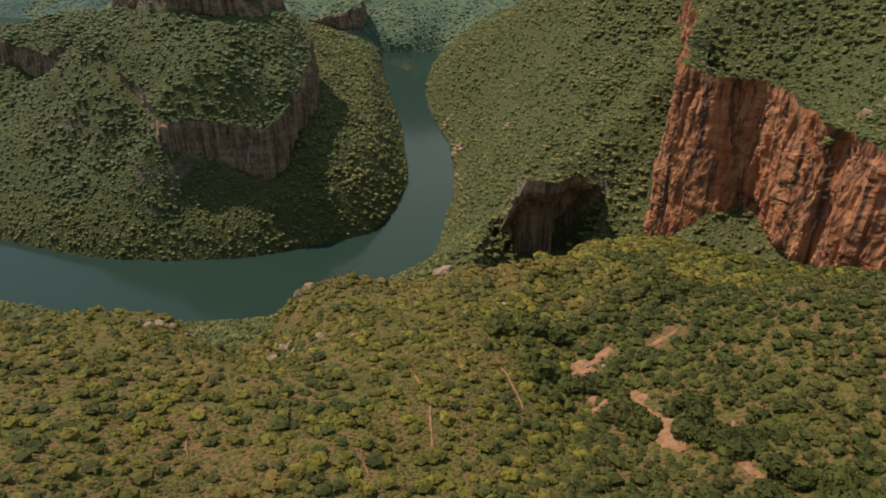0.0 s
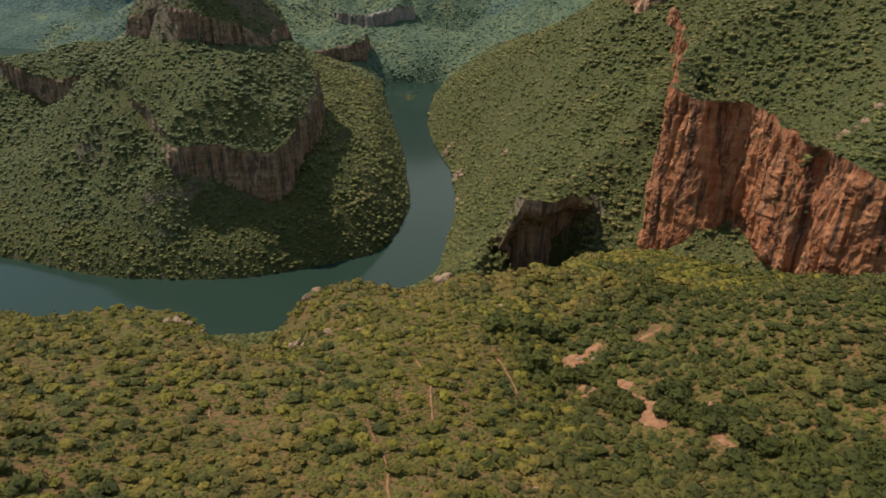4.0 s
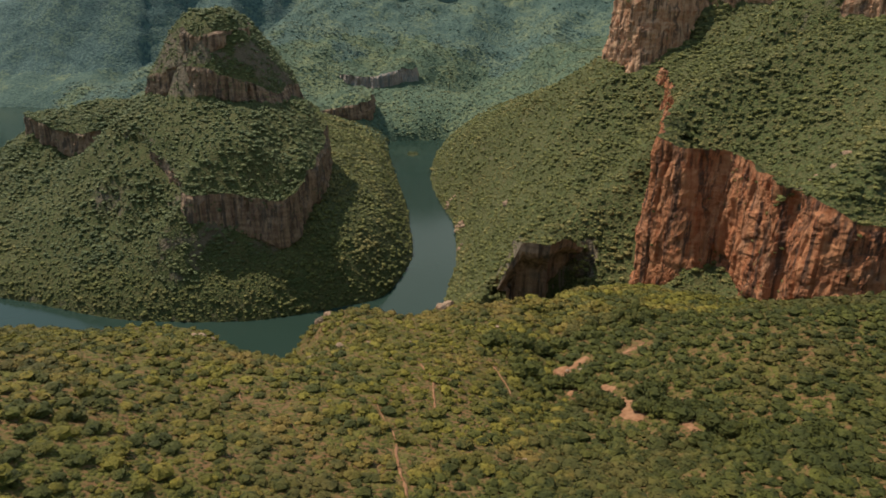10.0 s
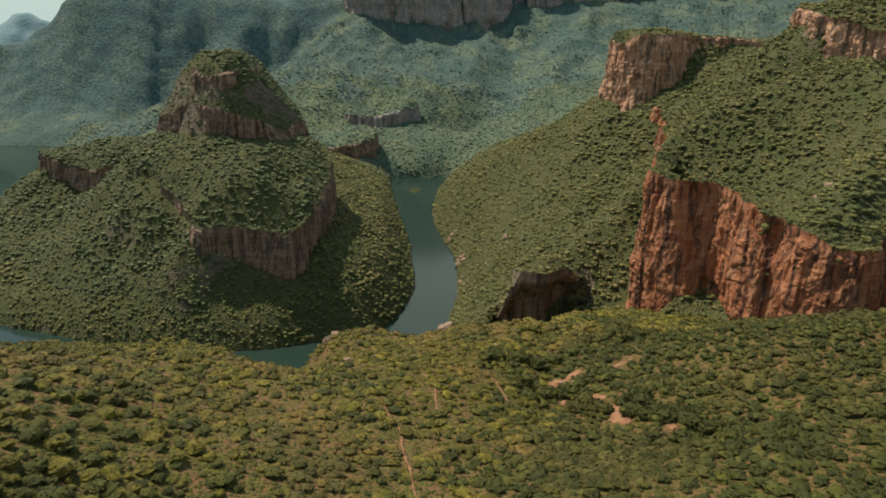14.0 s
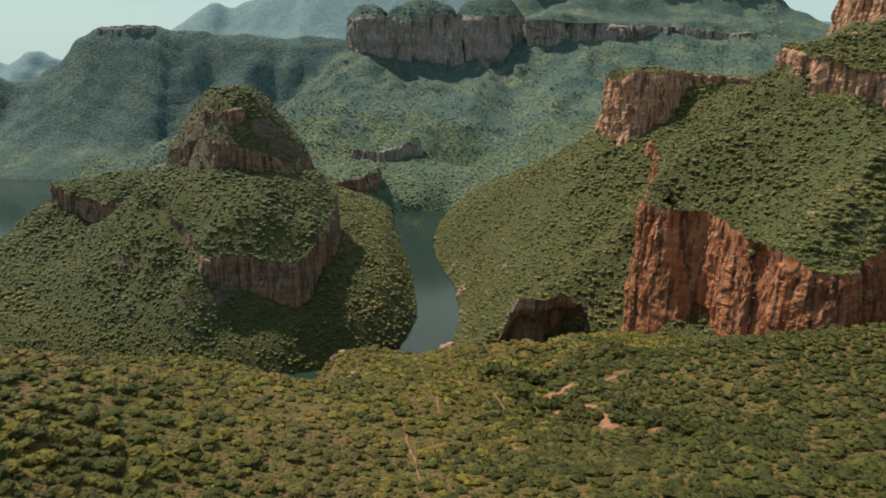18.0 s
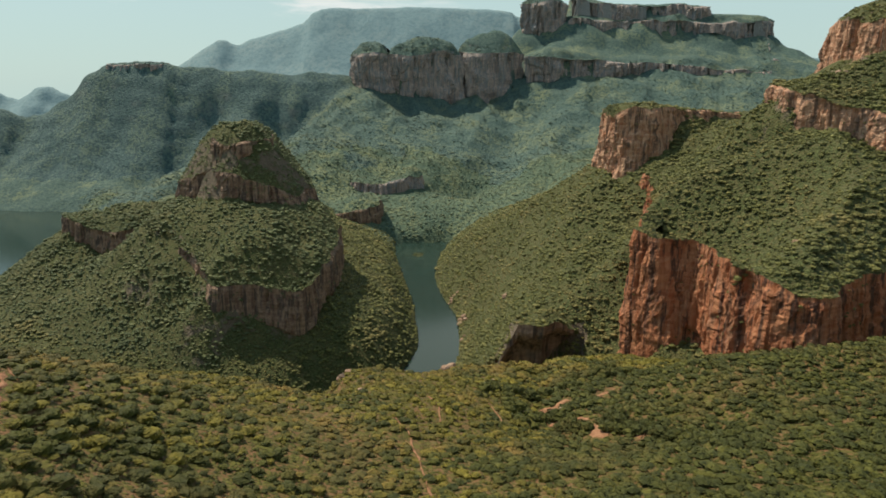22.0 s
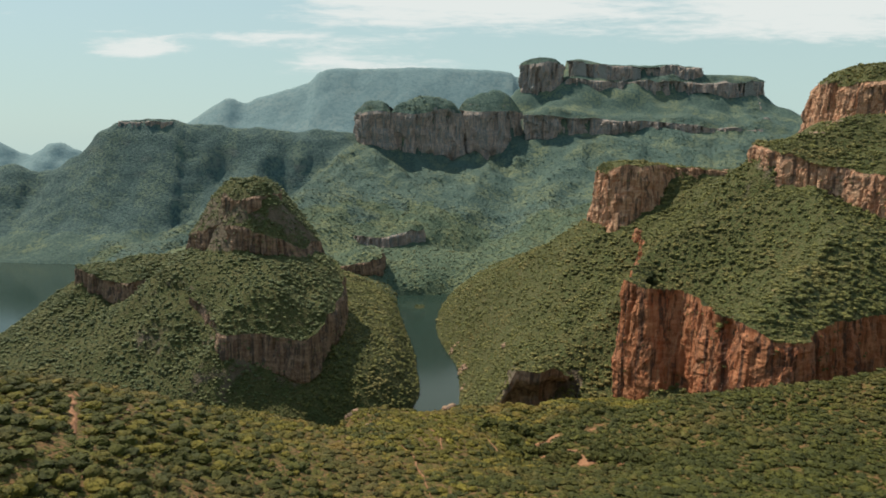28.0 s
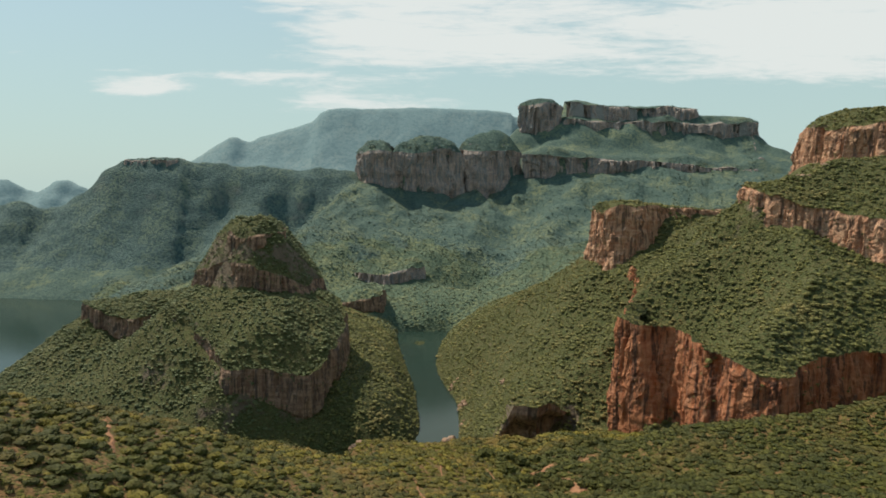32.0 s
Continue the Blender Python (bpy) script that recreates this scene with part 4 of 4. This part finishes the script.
def build_brush():
    leafy = [crown(s, 26, 0, 0.22) for s in range(10, 20)]
    rich = [crown(s, 60, 1, 0.16) for s in range(120, 128)]
    plain = [crown(s, 14, 0, 0.28) for s in range(20, 28)]
    x, y, z, own, rng = plots(-460, 560, -50, 620, 3.6, 1)
    hill = (own == "near_hill") | (own == "ground")
    lush = np.exp(-((x - 45 - 0.12 * (y - 100)) / 34) ** 2) * ramp(y, 60, 160) + 0.6 * ramp(y, 330, 460)
    keep = hill & (rng.random(len(x)) > scar(x, y) * 0.95) & (rng.random(len(x)) < (0.66 + 0.14 * ramp(x, -40, 40) + 0.2 * ramp(x, 50, 130)) + 0.3 * ramp(fbm(x / 30, y / 30, 13.0, 3), -0.35, 0.35))
    x, y, z, lush = x[keep], y[keep], z[keep], lush[keep]
    wide = (1.7 + 4.9 * rng.random(len(x)) ** 2.4) * (1 + 0.3 * np.clip(lush, 0, 1)) * (1 + 0.18 * ramp(-x, 40, 120) * ramp(-y, -200, -80) + 0.2 * ramp(x, 40, 130))
    tall = wide * rng.uniform(0.42, 0.78, len(x))
    # the open stand nearest the camera is made of single shrubs
    near = (x > -215) & (x < -95) & (y > 20) & (y < 120)
    near &= np.cumsum(near) <= 320
    shady = rng.random(len(x)) < np.maximum(0.9 * ramp(x, 25, 90) * ramp(-y, -400, -300) + 0.1 + 0.35 * ramp(-y, -230, -100) + 0.45 * ramp(fbm(x / 24, y / 24, 14.0, 3), 0.05, 0.5), 0.85 * ramp(-x, 70, 150) * ramp(-y, -200, -60))
    for name, which, material, label in (("hillside_brush", ~near & ~shady, LEAF_MAT, "dense olive and yellow-green bushveld shrubs over the near hillside"),
                                         ("evergreen_brush", ~near & shady, DARK_LEAF, "dense dark green bush over the rounded hill")):
        pieces = []
        close = (x < -60) & (y < 110) | (y < 60)
        base = 0
        for stand, patterns in ((which & close, rich), (which & ~close & (y < 200), leafy), (which & ~close & (y >= 200), plain)):
            v, f = spread(patterns, x[stand], y[stand], z[stand] - 0.3, wide[stand], tall[stand], 2)
            pieces.append((v, f + base))
            base += len(v)
        v, f = np.vstack([p[0] for p in pieces]), np.vstack([p[1] for p in pieces])
        ob = new(name, mesh_from(name, v, f, smooth=False))
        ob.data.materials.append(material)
        tagged(ob, label, "shrubs", kind="stuff")
    chosen = np.flatnonzero(near)
    return x[chosen], y[chosen], z[chosen], wide[chosen], tall[chosen]


NEAR_SHRUBS = build_brush()


def build_plateau_brush():
    low = [crown(s, 4, 0, 0.5) for s in range(60, 64)]
    rng = np.random.default_rng(8)
    x, y = rng.uniform(-600, 600, 3500), rng.uniform(-480, 60, 3500)
    out = np.abs(x) > 0.66 * (y + 330) * (y > 0) - 3 * (y <= 0)
    out &= (y < -50) | (np.abs(x) > 0.66 * (y + 330))
    x, y = x[out], y[out]
    wide = rng.uniform(3.5, 7, len(x))
    v, f = spread(low, x, y, ground_z(x, y) - 0.3, wide, wide * 0.75, 9)
    ob = new("plateau_brush", mesh_from("plateau_brush", v, f, smooth=False))
    ob.data.materials.append(LEAF_MAT)
    tagged(ob, "open olive bushveld on the high ground", "shrubs", kind="stuff")


build_plateau_brush()


def rooted(x, y, z, bushes):
    """Heights of brow bushes, lifted to the slope behind the brow where that is higher."""
    g = ground_z(x, y) - 0.3
    return np.where((g > z) & (g - z < np.array([b[5] for b in bushes])), g, z)


def build_woods():
    full = [crown(s, 7, 0, 0.30) for s in range(30, 38)]
    slight = [crown(s, 3, 0, 0.3) for s in range(40, 46)]
    near = plots(-1250, 800, 380, 1020, 5.1, 3)
    back = plots(-1250, 960, 1020, 2100, 6.4, 4)
    rng = near[4]
    x, y, z, own = (np.concatenate([a, b]) for a, b in zip(near[:4], back[:4]))
    keep = (own != "near_hill") & (own != "far_range") & (rng.random(len(x)) < 0.95)
    keep &= ~((x > 480) & (y < 520)) & ~((x > 660) & (y < 700)) & ~((y > 1500) & (np.abs(x) > 900)) & ~((x > 560) & (y > 1250)) & ~((x < -420) & (y > 1560)) & ((y < 1750) | (own == "gorge_shoulder") | (own == "butte"))
    x, y, z, own = x[keep], y[keep], z[keep], own[keep]
    dry = ramp(fbm(x / 70, y / 70, 4.0, 3), -0.4, 0.7)
    wide = (2.9 + 6.2 * rng.random(len(x)) ** 2.3) * (1.12 - 0.3 * dry) * np.where(y > 1020, 1.15, 1.0)
    tall = wide * rng.uniform(0.55, 0.95, len(x))
    ledge = [b for b in LEDGE_BUSH if b[4] in ("butte", "gorge_shoulder")]
    lx, ly, lz, lw = (np.array([b[i] for b in ledge]) for i in range(4))
    lz = rooted(lx, ly, lz, ledge)
    x, y, z, wide, own = (np.concatenate(p) for p in ((x, lx), (y, ly), (z, lz), (wide, lw), (own, np.array([b[4] for b in ledge]))))
    tall = np.concatenate([tall, lw * rng.uniform(0.6, 1.0, len(lx))])
    for name, label in (("butte", "closed green woodland on the butte's slopes"), ("gorge_shoulder", "green and olive bush on the canyon shoulder's slopes"),
                        ("", "green woodland along the river banks")):
        m = own == name if name else (own != "butte") & (own != "gorge_shoulder")
        pieces = []
        for stand, patterns in ((m & ((y < 1020) | (own == "butte")), full), (m & (y >= 1020) & (own != "butte"), slight)):
            pieces.append(spread(patterns, x[stand], y[stand], z[stand] - 0.6, wide[stand], tall[stand], 4))
        v = np.vstack([p[0] for p in pieces])
        f = np.vstack([pieces[0][1], pieces[1][1] + len(pieces[0][0])])
        ob = new("woodland", mesh_from("woodland", v, f, smooth=False))
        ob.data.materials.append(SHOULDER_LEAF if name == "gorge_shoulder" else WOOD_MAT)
        tagged(ob, label, "woodland", kind="stuff")


build_woods()


def build_far_woods():
    clump = [crown(s, 0, 0, 0.6) for s in range(50, 56)]
    x, y, z, own, rng = plots(-1500, 1000, 1750, 2800, 10.5, 5)
    keep = (rng.random(len(x)) < 0.9) & ~((y < 2090) & ((own == "gorge_shoulder") | (own == "butte")))
    x, y, z = x[keep], y[keep], z[keep]
    wide = 4 + 8 * rng.random(len(x)) ** 2
    x2, y2, z2, own2, rng2 = plots(-1300, 1700, 2790, 3480, 15.0, 6)
    far = (own2 == "back_massif") & (x2 > -1250) & (rng2.random(len(x2)) < 0.35 + 0.6 * ramp(fbm(x2 / 120, y2 / 120, 71.0, 3), -0.3, 0.4))
    x, y, z = (np.concatenate([a, b[far]]) for a, b in ((x, x2), (y, y2), (z, z2)))
    wide = np.concatenate([wide, 5 + 7 * rng2.random(int(far.sum())) ** 2])
    ledge = [b for b in LEDGE_BUSH if b[4] not in ("butte", "gorge_shoulder")]
    lx, ly, lz, lw = (np.array([b[i] for b in ledge]) for i in range(4))
    x, y, z, wide = (np.concatenate(p) for p in ((x, lx), (y, ly), (z, rooted(lx, ly, lz, ledge)), (wide, lw)))
    # nearer clumps take the leaves with the weaker haze tint
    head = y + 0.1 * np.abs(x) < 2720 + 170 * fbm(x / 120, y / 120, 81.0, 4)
    for name, stand, material, label in (("mountain_bush", ~head, MASSIF_LEAF, "haze-tinted bush clumps over the mountain slopes"),
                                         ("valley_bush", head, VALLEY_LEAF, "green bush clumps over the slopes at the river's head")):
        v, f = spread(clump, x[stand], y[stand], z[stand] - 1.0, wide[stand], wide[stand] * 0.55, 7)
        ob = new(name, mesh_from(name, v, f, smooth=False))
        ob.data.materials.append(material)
        tagged(ob, label, "woodland", kind="stuff")


# Leaf greens blued to paint in haze, more on the mountain than in the valley.
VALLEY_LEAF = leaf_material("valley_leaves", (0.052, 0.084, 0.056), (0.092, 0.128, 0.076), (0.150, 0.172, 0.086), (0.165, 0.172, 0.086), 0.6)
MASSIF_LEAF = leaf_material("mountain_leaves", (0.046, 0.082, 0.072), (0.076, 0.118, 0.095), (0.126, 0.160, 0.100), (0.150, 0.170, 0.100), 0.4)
build_far_woods()


# ---- single shrubs on the near hill ----
def trunk_mesh():
    bm = bmesh.new()
    for i, (dx, dy, h) in enumerate(((0, 0, 0.62), (0.16, 0.05, 0.5), (-0.1, 0.14, 0.52))):
        got = bmesh.ops.create_cone(bm, cap_ends=True, segments=6, radius1=0.045, radius2=0.02, depth=h)
        for v in got["verts"]:
            v.co.x += dx * (v.co.z / h + 0.5)
            v.co.y += dy * (v.co.z / h + 0.5)
            v.co.z += h / 2 - 0.06
    me = bpy.data.meshes.new("trunk")
    bm.to_mesh(me)
    bm.free()
    return me


def build_shrubs():
    trunk = trunk_mesh()
    trunk.materials.append(BARK_MAT)
    patterns = []
    for s in range(6):
        v, f = crown(70 + s, 90, 2, 0.18)
        me = mesh_from("crown", v, f, smooth=False)
        me.materials.append(LEAF_MAT if s % 3 == 0 else DARK_LEAF)
        patterns.append(me)
    rng = np.random.default_rng(11)
    for n, (x, y, z, w, h) in enumerate(zip(*NEAR_SHRUBS)):
        base = new("shrub")
        base.matrix_world = Matrix.Translation((x, y, z)) @ Matrix.Rotation(rng.random() * 6.28, 4, "Z") @ Matrix.Diagonal((w, w, h, 1))
        tagged(base, "rounded olive-green bushveld shrub on red soil" if w < 4.6 else "large spreading green bushveld shrub on the hillside", "shrub", "shrubs on the near hill")
        part("trunk", trunk, None, base, "thin grey stems")
        part("crown", patterns[int(rng.integers(0, 6))], None, base)


build_shrubs()


# ---- bare earth and footpaths on the near hill ----
def draped(name, centre, width, material, label, category, seed, parent=None):
    """A strip of earth that lies on the hillside, with ragged edges."""
    line = rounded(centre, closed=False, cuts=8)
    step = np.hypot(*np.diff(line, axis=0).T)
    s = np.concatenate([[0], np.cumsum(step)])
    t = np.arange(0, s[-1], 1.0)
    px, py = np.interp(t, s, line[:, 0]), np.interp(t, s, line[:, 1])
    tx, ty = np.gradient(px), np.gradient(py)
    size = np.hypot(tx, ty)
    nx, ny = ty / size, -tx / size
    ends = ramp(t, 0, 6) * ramp(-t, -t[-1], -t[-1] + 6)
    u = np.linspace(-1, 1, 7)[:, None]
    half = 0.5 * width * (0.35 + 0.65 * ends) * np.maximum(1 + 0.9 * fbm(t / 6, u * 0.6 + seed, seed / 10, 3), 0.15)
    sway = 0.8 * vnoise(t / 9, 0.0, seed / 10 + 3)
    X, Y = px + nx * (u * half + sway), py + ny * (u * half + sway)
    Z = ground_z(X, Y) + 0.55 - 0.9 * np.abs(u) ** 3
    idx = np.arange(X.size).reshape(X.shape)
    q = np.stack([idx[:-1, :-1], idx[1:, :-1], idx[1:, 1:], idx[:-1, 1:]], -1).reshape(-1, 4)
    ob = new(name, mesh_from(name, np.stack([X.ravel(), Y.ravel(), Z.ravel()], -1), q))
    ob.data.materials.append(material)
    return tagged(ob, label, category, kind="structure")


def earth_material():
    m = Nodes("bare_red_earth", 0.95)
    a, b = m.noise(0.35, 5, 0.7), m.noise(2.2, 4, 0.7)
    col = m.mix(m.step(a, 0.36, 0.64), (0.20, 0.092, 0.046), (0.31, 0.165, 0.092))
    col = m.mix(m.calc("MULTIPLY", m.step(b, 0.55, 0.75), 0.6), col, (0.16, 0.085, 0.05))
    return m.finish(col, b, 0.7, 0.6)


EARTH_MAT = earth_material()
for n, c in enumerate(SCARS):
    draped("eroded_bank", c, (12.0, 9.5, 5.5, 3.5)[n], EARTH_MAT, "eroded bank of bare orange earth beside a gully", "earth bank", n + 2)
for n, c in enumerate(PATHS):
    draped("footpath", c, (1.0, 1.4, 1.2, 0.8, 0.9)[n], EARTH_MAT, "narrow pale footpath through the brush", "path", n + 20)
for n, c in enumerate((((-173, 76), (-142, 19)), ((-126, -8), (-123, -13)), ((-176, 82), (-170, 76), (-164, 71)))):
    draped("eroded_bank", c, 2.2, EARTH_MAT, "patch of bare red earth among shrubs", "earth bank", n + 30)


# ---- boulders ----
def boulder_mesh(seed):
    bm = bmesh.new()
    bmesh.ops.create_icosphere(bm, subdivisions=3, radius=1)
    rng = np.random.default_rng(seed)
    cuts = [Vector(c).normalized() for c in rng.normal(size=(9, 3))]
    depth = rng.uniform(0.55, 0.85, 9)
    for v in bm.verts:
        for c, d in zip(cuts, depth):
            over = v.co.dot(c) - d
            if over > 0:
                v.co -= c * over * 0.9
        v.co *= 1 + 0.06 * noise.noise(v.co * 3 + Vector((seed, 0, 0)))
        v.co.z = v.co.z * 0.75
    me = bpy.data.meshes.new("boulder")
    bm.to_mesh(me)
    bm.free()
    return me


BOULDER_ROCK = rock_material("pale_boulder", (0.30, 0.18, 0.115), (0.38, 0.27, 0.19), (0.32, 0.275, 0.23), (0.12, 0.09, 0.07))
BOULDERS = [boulder_mesh(s) for s in range(5)]
for b in BOULDERS:
    b.materials.append(BOULDER_ROCK)


def boulders(x, y, spread_, count, small, large, label, group, seed):
    rng = np.random.default_rng(seed)
    for _ in range(count):
        bx, by = x + rng.normal() * spread_, y + rng.normal() * spread_
        r = rng.uniform(small, large)
        bz = float(ground_z(np.array([bx]), np.array([by]))[0])
        if bz < 0.5:
            continue
        ob = new("boulder", BOULDERS[int(rng.integers(0, 5))])
        ob.matrix_world = Matrix.Translation((bx, by, bz + 0.15 * r)) @ Matrix.Rotation(rng.random() * 6.28, 4, "Z") @ Matrix.Diagonal((r * rng.uniform(0.8, 1.4), r, r * rng.uniform(0.7, 1.1), 1))
        tagged(ob, label, "boulder", group)


boulders(119, 1124, 7, 4, 4, 8, "pale grey-tan boulder on the wooded canyon slope", "boulders above the river", 1)
boulders(-86, 384, 5, 6, 2.0, 4.5, "orange-tan rock outcrop on the hill's brink", "rocks on the hill's brink", 2)
boulders(-92, 330, 4, 5, 1.5, 4.0, "orange-tan rock outcrop on the hill's brink", "rocks on the hill's brink", 3)
boulders(3, 416, 4, 7, 2.0, 4.5, "orange-tan rock outcrop on the hill's brink", "rocks on the hill's brink", 4)
boulders(-208, 342, 6, 7, 1.5, 4.5, "brown rock outcrop on the hill's brink", "rocks on the hill's brink", 5)
boulders(-148, 318, 6, 7, 1.2, 3.2, "pale rock outcrop on the hill's brink", "rocks on the hill's brink", 6)
boulders(-62, 300, 14, 6, 1.2, 3.0, "tan rock among brush on the hillside", "rocks on the hillside", 7)
boulders(20, 330, 22, 8, 1.0, 2.4, "tan rock among brush on the hillside", "rocks on the hillside", 8)
boulders(360, 560, 9, 5, 3, 6, "pale boulder on the shoulder's bush slope", "boulders on the shoulder", 9)
boulders(640, 960, 30, 9, 3, 7, "pale boulder on the slope below the tower", "boulders below the tower", 10)
boulders(720, 1060, 34, 10, 3, 8, "pale boulder on the slope below the tower", "boulders below the tower", 11)
boulders(38, 1180, 6, 6, 3, 6, "red-brown rock at the river bank", "rocks at the river bank", 12)
boulders(36, 1290, 7, 8, 3, 8, "red-brown rock at the river bank", "rocks at the river bank", 13)
boulders(16, 1440, 7, 6, 3, 7, "red-brown rock at the river bank", "rocks at the river bank", 14)
boulders(-150, 70, 14, 10, 0.6, 1.6, "pale rock on bare red earth", "rocks on the near hill", 15)
boulders(76, 278, 6, 9, 0.8, 2.0, "pale tan rock on the eroded bank", "rocks on the eroded bank", 17)
boulders(43, 155, 10, 4, 0.6, 1.5, "pale rock among shrubs", "rocks on the near hill", 16)


# ---- islet at the river's head ----
def build_islet():
    bm = bmesh.new()
    bmesh.ops.create_grid(bm, x_segments=24, y_segments=24, size=1)
    for v in bm.verts:
        r = math.hypot(v.co.x, v.co.y) * (1 + 0.25 * noise.noise(v.co * 2.5))
        v.co.z = 3.0 * max(0.0, 1 - r * r) - 1.2
        v.co.x *= 20
        v.co.y *= 34
    me = bpy.data.meshes.new("islet")
    bm.to_mesh(me)
    bm.free()
    ob = new("islet", me)
    ob.location = (-78, 1950, 0)
    ob.data.materials.append(CANYON_MAT)
    tagged(ob, "low sandy islet with reeds at the river's head", "islet")
    rng = np.random.default_rng(21)
    n = 26
    x, y = rng.normal(size=n) * 7, rng.normal(size=n) * 13
    v, f = spread([crown(80, 8, 0, 0.5), crown(81, 8, 0, 0.5)], x, y, np.zeros(n) + 0.2, rng.uniform(4, 7, n), rng.uniform(3, 6, n), 22)
    part("reeds", mesh_from("reeds", v, f, smooth=False), WOOD_MAT, ob, "yellow-green reeds and bushes")


build_islet()


# ---- trees in the gully ----
def build_gully_trees():
    trunk = bpy.data.meshes["trunk"]
    patterns = []
    for n in range(4):
        v, f = crown(90 + n, 150, 2, 0.16)
        lobes = np.random.default_rng(90 + n)
        for _ in range(3):      # side lobes, so that the outline is uneven
            v2, f2 = crown(int(lobes.integers(200, 300)), 50, 1, 0.20)
            shift = np.array([lobes.normal() * 0.28, lobes.normal() * 0.28, lobes.uniform(-0.05, 0.22)])
            f = np.vstack([f, f2 + len(v)])
            v = np.vstack([v, v2 * 0.62 + shift])
        me = mesh_from("crown", v, f, smooth=False)
        me.materials.append(DARK_LEAF)
        patterns.append(me)
    rng = np.random.default_rng(31)
    line = rounded([(150, 374), (132, 353), (104, 338), (84, 330), (52, 316), (46, 290), (52, 268), (64, 262), (86, 222), (105, 219), (110, 190), (122, 168), (150, 140)], closed=False, cuts=6)
    for _ in range(75):
        p = line[int(rng.integers(0, len(line)))]
        x, y = p[0] + rng.normal() * 8, p[1] + rng.normal() * 8
        z = float(ground_z(np.array([x]), np.array([y]))[0])
        w = rng.uniform(6.5, 11.0)
        base = new("tree")
        base.matrix_world = Matrix.Translation((x, y, z)) @ Matrix.Rotation(rng.random() * 6.28, 4, "Z") @ Matrix.Diagonal((w, w, w * rng.uniform(0.7, 1.0), 1))
        tagged(base, "dense dark green tree in the hillside gully", "tree", "trees in the gully")
        part("trunk", trunk, None, base, "short grey trunk")
        part("crown", patterns[int(rng.integers(0, 4))], None, base)


build_gully_trees()
